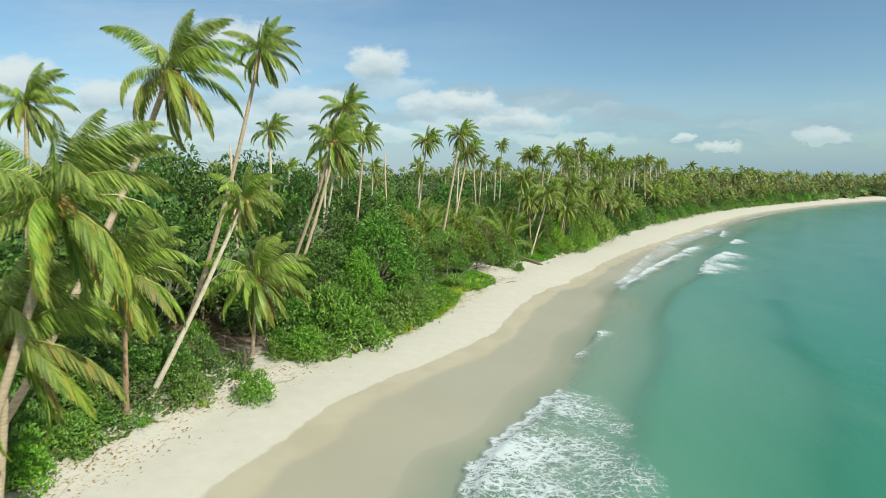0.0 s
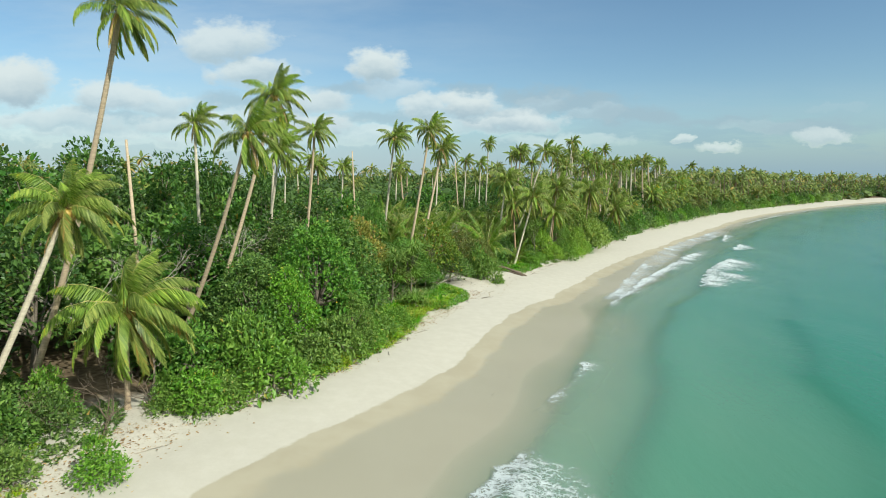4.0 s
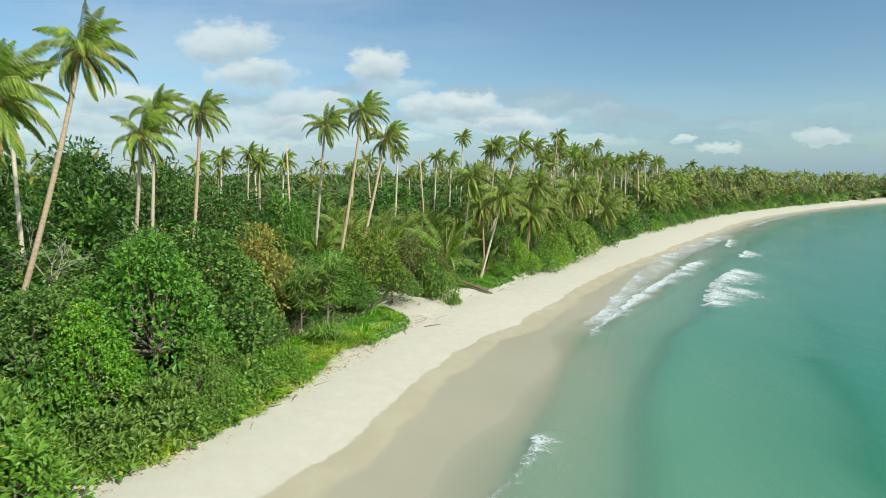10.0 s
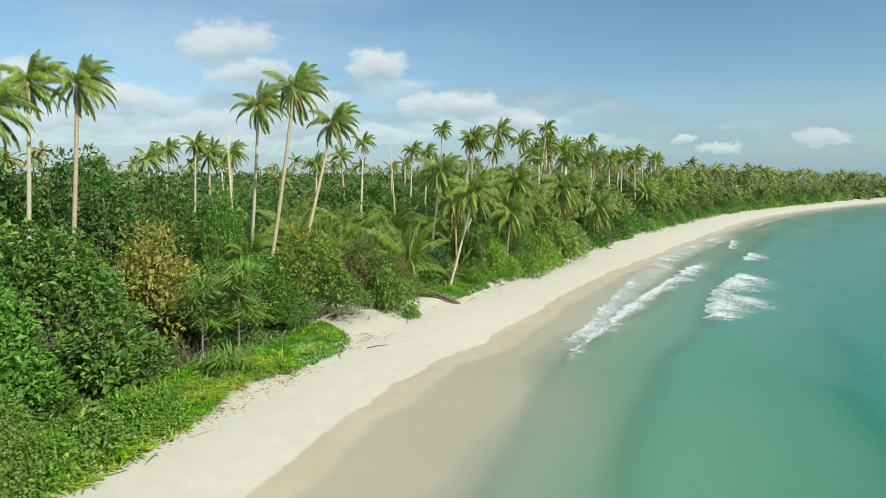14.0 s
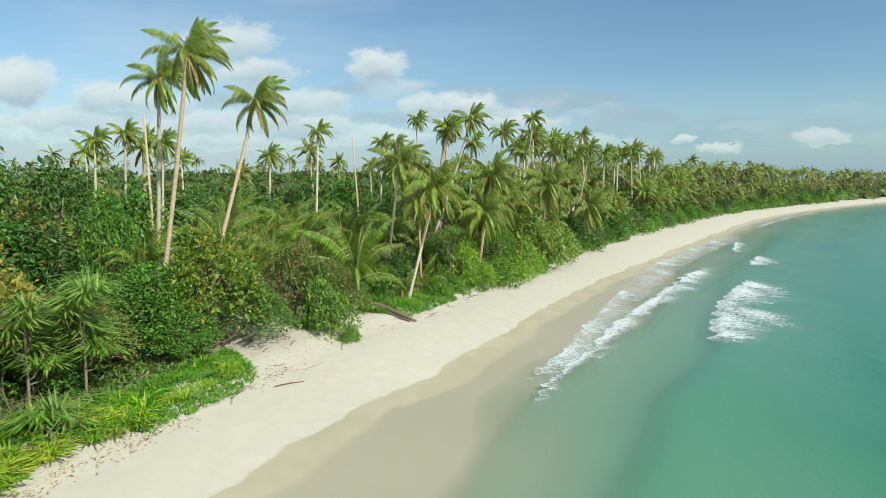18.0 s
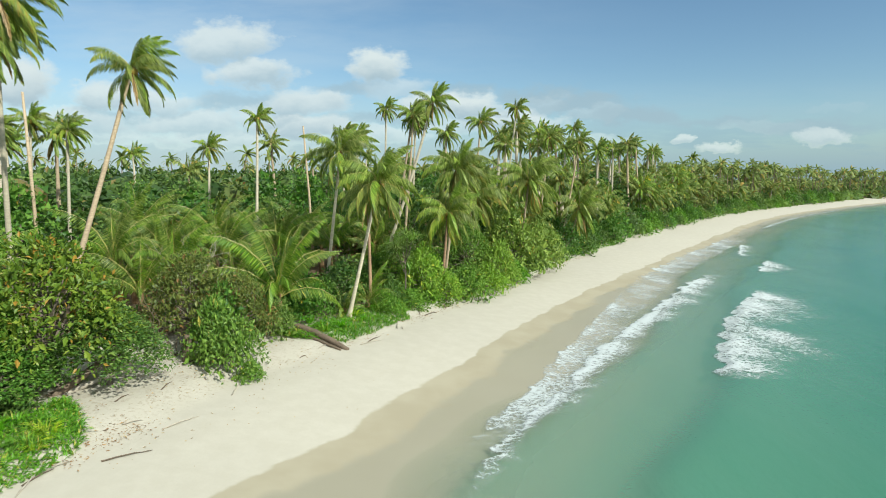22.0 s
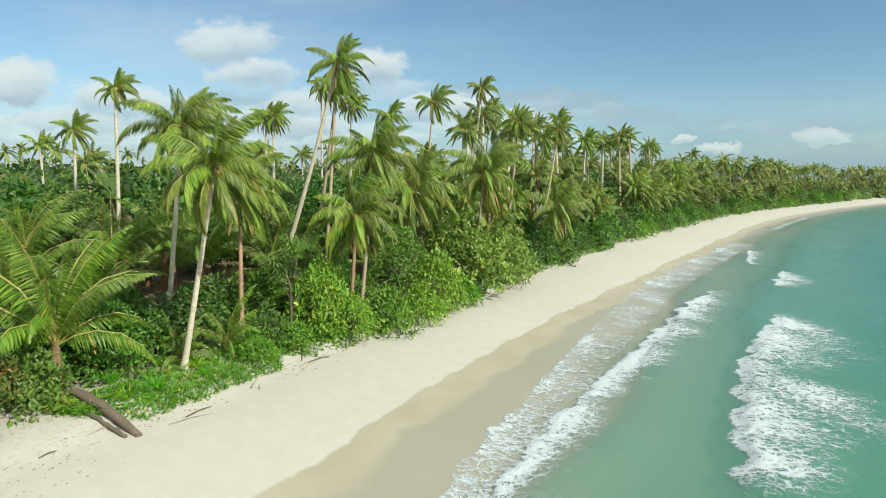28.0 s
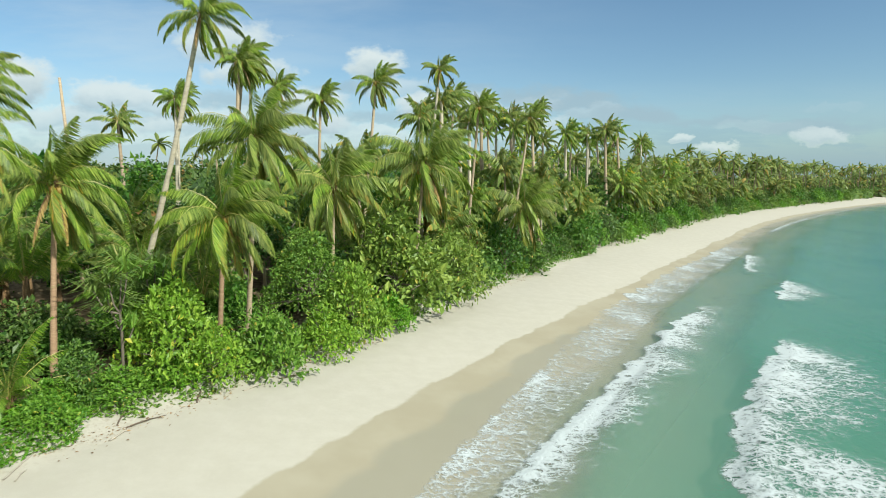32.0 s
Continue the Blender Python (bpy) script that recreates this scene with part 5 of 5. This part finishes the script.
def screwpine(x, y, h, size, heads, seed):
    """A screwpine: thin forked stems on prop roots, each with a head of strap leaves."""
    r = np.random.default_rng(seed)
    root = new("screwpine")
    root.location = (x, y, height(x, y) - 0.05)
    tagged(root, "screwpine with tufts of long strap leaves on thin pale stems", "screwpine", "screwpines at the edge of the wood")
    for a in (0.3, 1.7, 3.0, 4.4, 5.6):
        part("prop_root", tube([(0.35 * math.cos(a), 0.35 * math.sin(a), 0), (0, 0, 0.7)], [0.035, 0.025], 5), [DEADWOOD], root, smooth=True)
    part("stem", tube([(0, 0, 0.4), (0.05, 0, h * 0.4), (0.0, 0.05, h * 0.62)], [0.07, 0.06, 0.045], 7), [BARK], root, smooth=True)
    for k in range(heads):
        a = k * 2.4 + r.normal(0, 0.3)
        q = 0.25 + 0.75 * k / max(heads - 1, 1)
        tip = np.array([math.cos(a) * size * 0.75 * q, math.sin(a) * size * 0.75 * q, h * (1.0 - 0.62 * (k * 0.618 % 1.0))])
        part("branch", tube([(0.0, 0.04, min(h * 0.6, tip[2] * 0.75)), (tip[0] * 0.6, tip[1] * 0.6, tip[2] * 0.8), tuple(tip)], [0.045, 0.035, 0.025], 5), [BARK], root, smooth=True)
        t = part("tuft", SCREW_TUFTS[k % 3], None, root)
        t.matrix_local = Matrix.Translation(tip) @ Matrix.Rotation(r.uniform(0, 6.28), 4, "Z") @ Matrix.Scale(size * 0.80, 4)


SCREW_TUFTS = [mesh_of("tuft", *blades(46, 1.5, 0.085, np.random.default_rng(k + 30), 0.08, 1.3, 1.1), [SCREW]) for k in range(3)]
screwpine(*on_edge(66.3, -3.6), 5.2, 1.35, 15, 1)
screwpine(*on_edge(65.0, -4.6), 4.6, 1.2, 11, 2)
screwpine(*on_edge(62.8, -1.6), 1.2, 1.2, 5, 3)
screwpine(*on_edge(97.2, -2.6), 5.2, 1.15, 8, 4)
screwpine(*on_edge(41.0, -4.4), 4.0, 1.1, 7, 5)
screwpine(*on_edge(52.5, -2.6), 1.4, 1.2, 5, 6)
screwpine(*on_edge(101.0, -5.0), 4.6, 1.1, 6, 7)


def log(name, label, points, radii, mat=DRIFT, sides=9, seed=0):
    """A worn piece of wood lying along points given in the world."""
    p = np.array(points, float)
    o = p[0].copy()
    fine = np.stack([np.interp(np.linspace(0, 1, 12), np.linspace(0, 1, len(p)), p[:, i]) for i in range(3)], 1)
    r = np.interp(np.linspace(0, 1, 12), np.linspace(0, 1, len(radii)), radii)
    v, f = tube(fine - o, r, sides)
    j = np.array([noise.noise((a * 3 + seed, b * 3, c * 3)) for a, b, c in v])
    v = v * 1.0 + np.stack([j, np.roll(j, 3), j * 0.5], 1) * 0.05
    ob = new(name, mesh_of(name, v, f, [mat], smooth=True))
    ob.location = o
    return tagged(ob, label, "driftwood")


def lie(x, y, up=0.0):
    return (x, y, height(x, y) + up)


log("driftwood_log", "dark weathered driftwood log lying on the sand", [lie(10.6, 87.3, 0.35), lie(12.2, 86.5, 0.22), lie(14.3, 85.2, 0.02)], [0.15, 0.22, 0.19, 0.20, 0.12], DRIFT, 10, 1)
log("driftwood_plank", "grey split driftwood timber beside the log", [lie(11.2, 86.5, 0.12), lie(13.9, 85.0, 0.06)], [0.10, 0.08], DRIFT, 6, 2)
log("leaning_trunk", "leaning weathered trunk at the back of the sand", [lie(2.6, 75.4, -0.1), lie(3.6, 76.6, 0.7), lie(4.4, 78.2, 1.5)], [0.22, 0.17, 0.10], DRIFT, 9, 3)
log("leaning_trunk", "leaning weathered trunk at the back of the sand", [lie(2.9, 75.9, -0.1), lie(4.2, 76.9, 0.4), lie(5.4, 77.4, 0.75)], [0.16, 0.12, 0.07], DEADWOOD, 8, 4)
log("tree_stump", "brown stump at the back of the sand", [lie(6.4, 80.9, -0.1), lie(6.5, 80.9, 1.4)], [0.30, 0.18], DRIFT, 9, 5)
for k in range(60):
    y = r4.uniform(18, 112)
    a = r4.uniform(-0.5, 0.7)
    x, yy = on_edge(y, r4.uniform(-0.3, 1.6) if not 73 < y < 83 else r4.uniform(-3.5, 2.0))
    ln = r4.uniform(0.5, 1.8)
    b = (x + math.cos(1.1 + a) * ln, yy + math.sin(1.1 + a) * ln)
    log("driftwood_stick", "thin stick washed up on the sand", [lie(x, yy, 0.02), lie((x + b[0]) / 2, (yy + b[1]) / 2, 0.08), lie(*b, 0.03)], [0.035, 0.028, 0.012], DEADWOOD if k % 3 else DRIFT, 5, k)


def bare_bush(x, y, size, seed, mat=DEADWOOD, lift=0.0):
    """Leafless branches forking upward."""
    r = np.random.default_rng(seed)
    out = []

    def grow(p, d, l, rad, depth):
        q = p + d * l
        out.append(tube([p, (p + q) / 2 + r.normal(0, 0.06 * l, 3), q], [rad, rad * 0.8, rad * 0.6], 5))
        if depth:
            for _ in range(2 + int(r.random() < 0.4)):
                grow(q, unit(d + r.normal(0, 0.55, 3) + np.array([0, 0, 0.08])), l * r.uniform(0.6, 0.85), rad * 0.58, depth - 1)

    for k in range(3):
        grow(np.zeros(3), unit(np.array([r.normal(0, 0.6), r.normal(0, 0.6), 1.0])), size * 0.36, 0.032 * size / 2.5, 4)
    ob = new("bare_bush", mesh_of("bare_bush", *join(out)[:2], [mat], smooth=True))
    ob.location = (x, y, height(x, y) - 0.1 + lift)
    tagged(ob, "leafless grey bush with tangled bare branches", "bare bush", "bare bushes")


for y, s, size, seed, lift in [(35.5, -1.6, 2.6, 1, 0), (37.0, -2.6, 3.4, 2, 0), (33.0, -3.4, 3.2, 3, 0), (39.5, -3.2, 3.0, 4, 0), (54.0, -10.5, 4.4, 5, 4.2), (51.0, -12.0, 4.4, 6, 4.4), (48.0, -11.5, 4.6, 7, 3.6),
                               (63.8, -3.6, 2.6, 8, 0), (65.0, -5.2, 3.2, 9, 0), (81.5, -4.2, 3.6, 10, 0), (84.5, -5.4, 4.2, 11, 0.8), (24.5, -3.2, 3.0, 13, 0), (28.5, -2.6, 2.6, 14, 0), (43.0, -10.0, 4.6, 15, 3.4), (88, -9, 4.0, 16, 2.2)]:
    bare_bush(*on_edge(y, s), size, seed, DEADWOOD if lift else DRIFT, lift)


def litter(name, label, y0, y1, s0, s1, n, size, seed):
    r = np.random.default_rng(seed)
    u, s = r.uniform(u_at(y0), u_at(y1), n), r.normal((s0 + s1) / 2, (s1 - s0) / 2.6, n)
    keep = np.array([noise.noise((a * 0.35, seed, b * 0.6)) for a, b in zip(u, s)]) > -0.12
    u, s = u[keep], s[keep]
    n = len(u)
    x, y = place(u, s)
    ss, uu = shore(np.stack([x, y], 1))
    p = np.stack([x, y, bed(ss, uu) + 0.03], 1)
    a = r.uniform(0, 6.283, n)
    way = np.stack([np.cos(a), np.sin(a), r.normal(0.1, 0.2, n)], 1)
    l = size * r.uniform(0.5, 1.6, n)
    v, f = leaves(p, way, np.array([0, 0, 1.0]) + r.normal(0, 0.3, (n, 3)), l, l * r.uniform(0.25, 0.6, n), 0.2)
    tagged(new(name, mesh_of(name, v, f, [LITTER])), label, "beach litter", kind="stuff")


litter("leaf_litter", "line of brown leaves and seaweed along the tide mark", 16, 40, -2.4, 0.6, 3000, 0.13, 51)
litter("leaf_litter", "line of brown leaves and seaweed along the tide mark", 40, 74, -0.4, 0.9, 2600, 0.11, 52)
litter("leaf_litter", "brown leaves and bark scattered over the sand", 71, 85, -5.5, 1.2, 1700, 0.085, 53)
litter("leaf_litter", "line of brown leaves and seaweed along the tide mark", 84, 130, -0.3, 0.8, 2000, 0.10, 54)
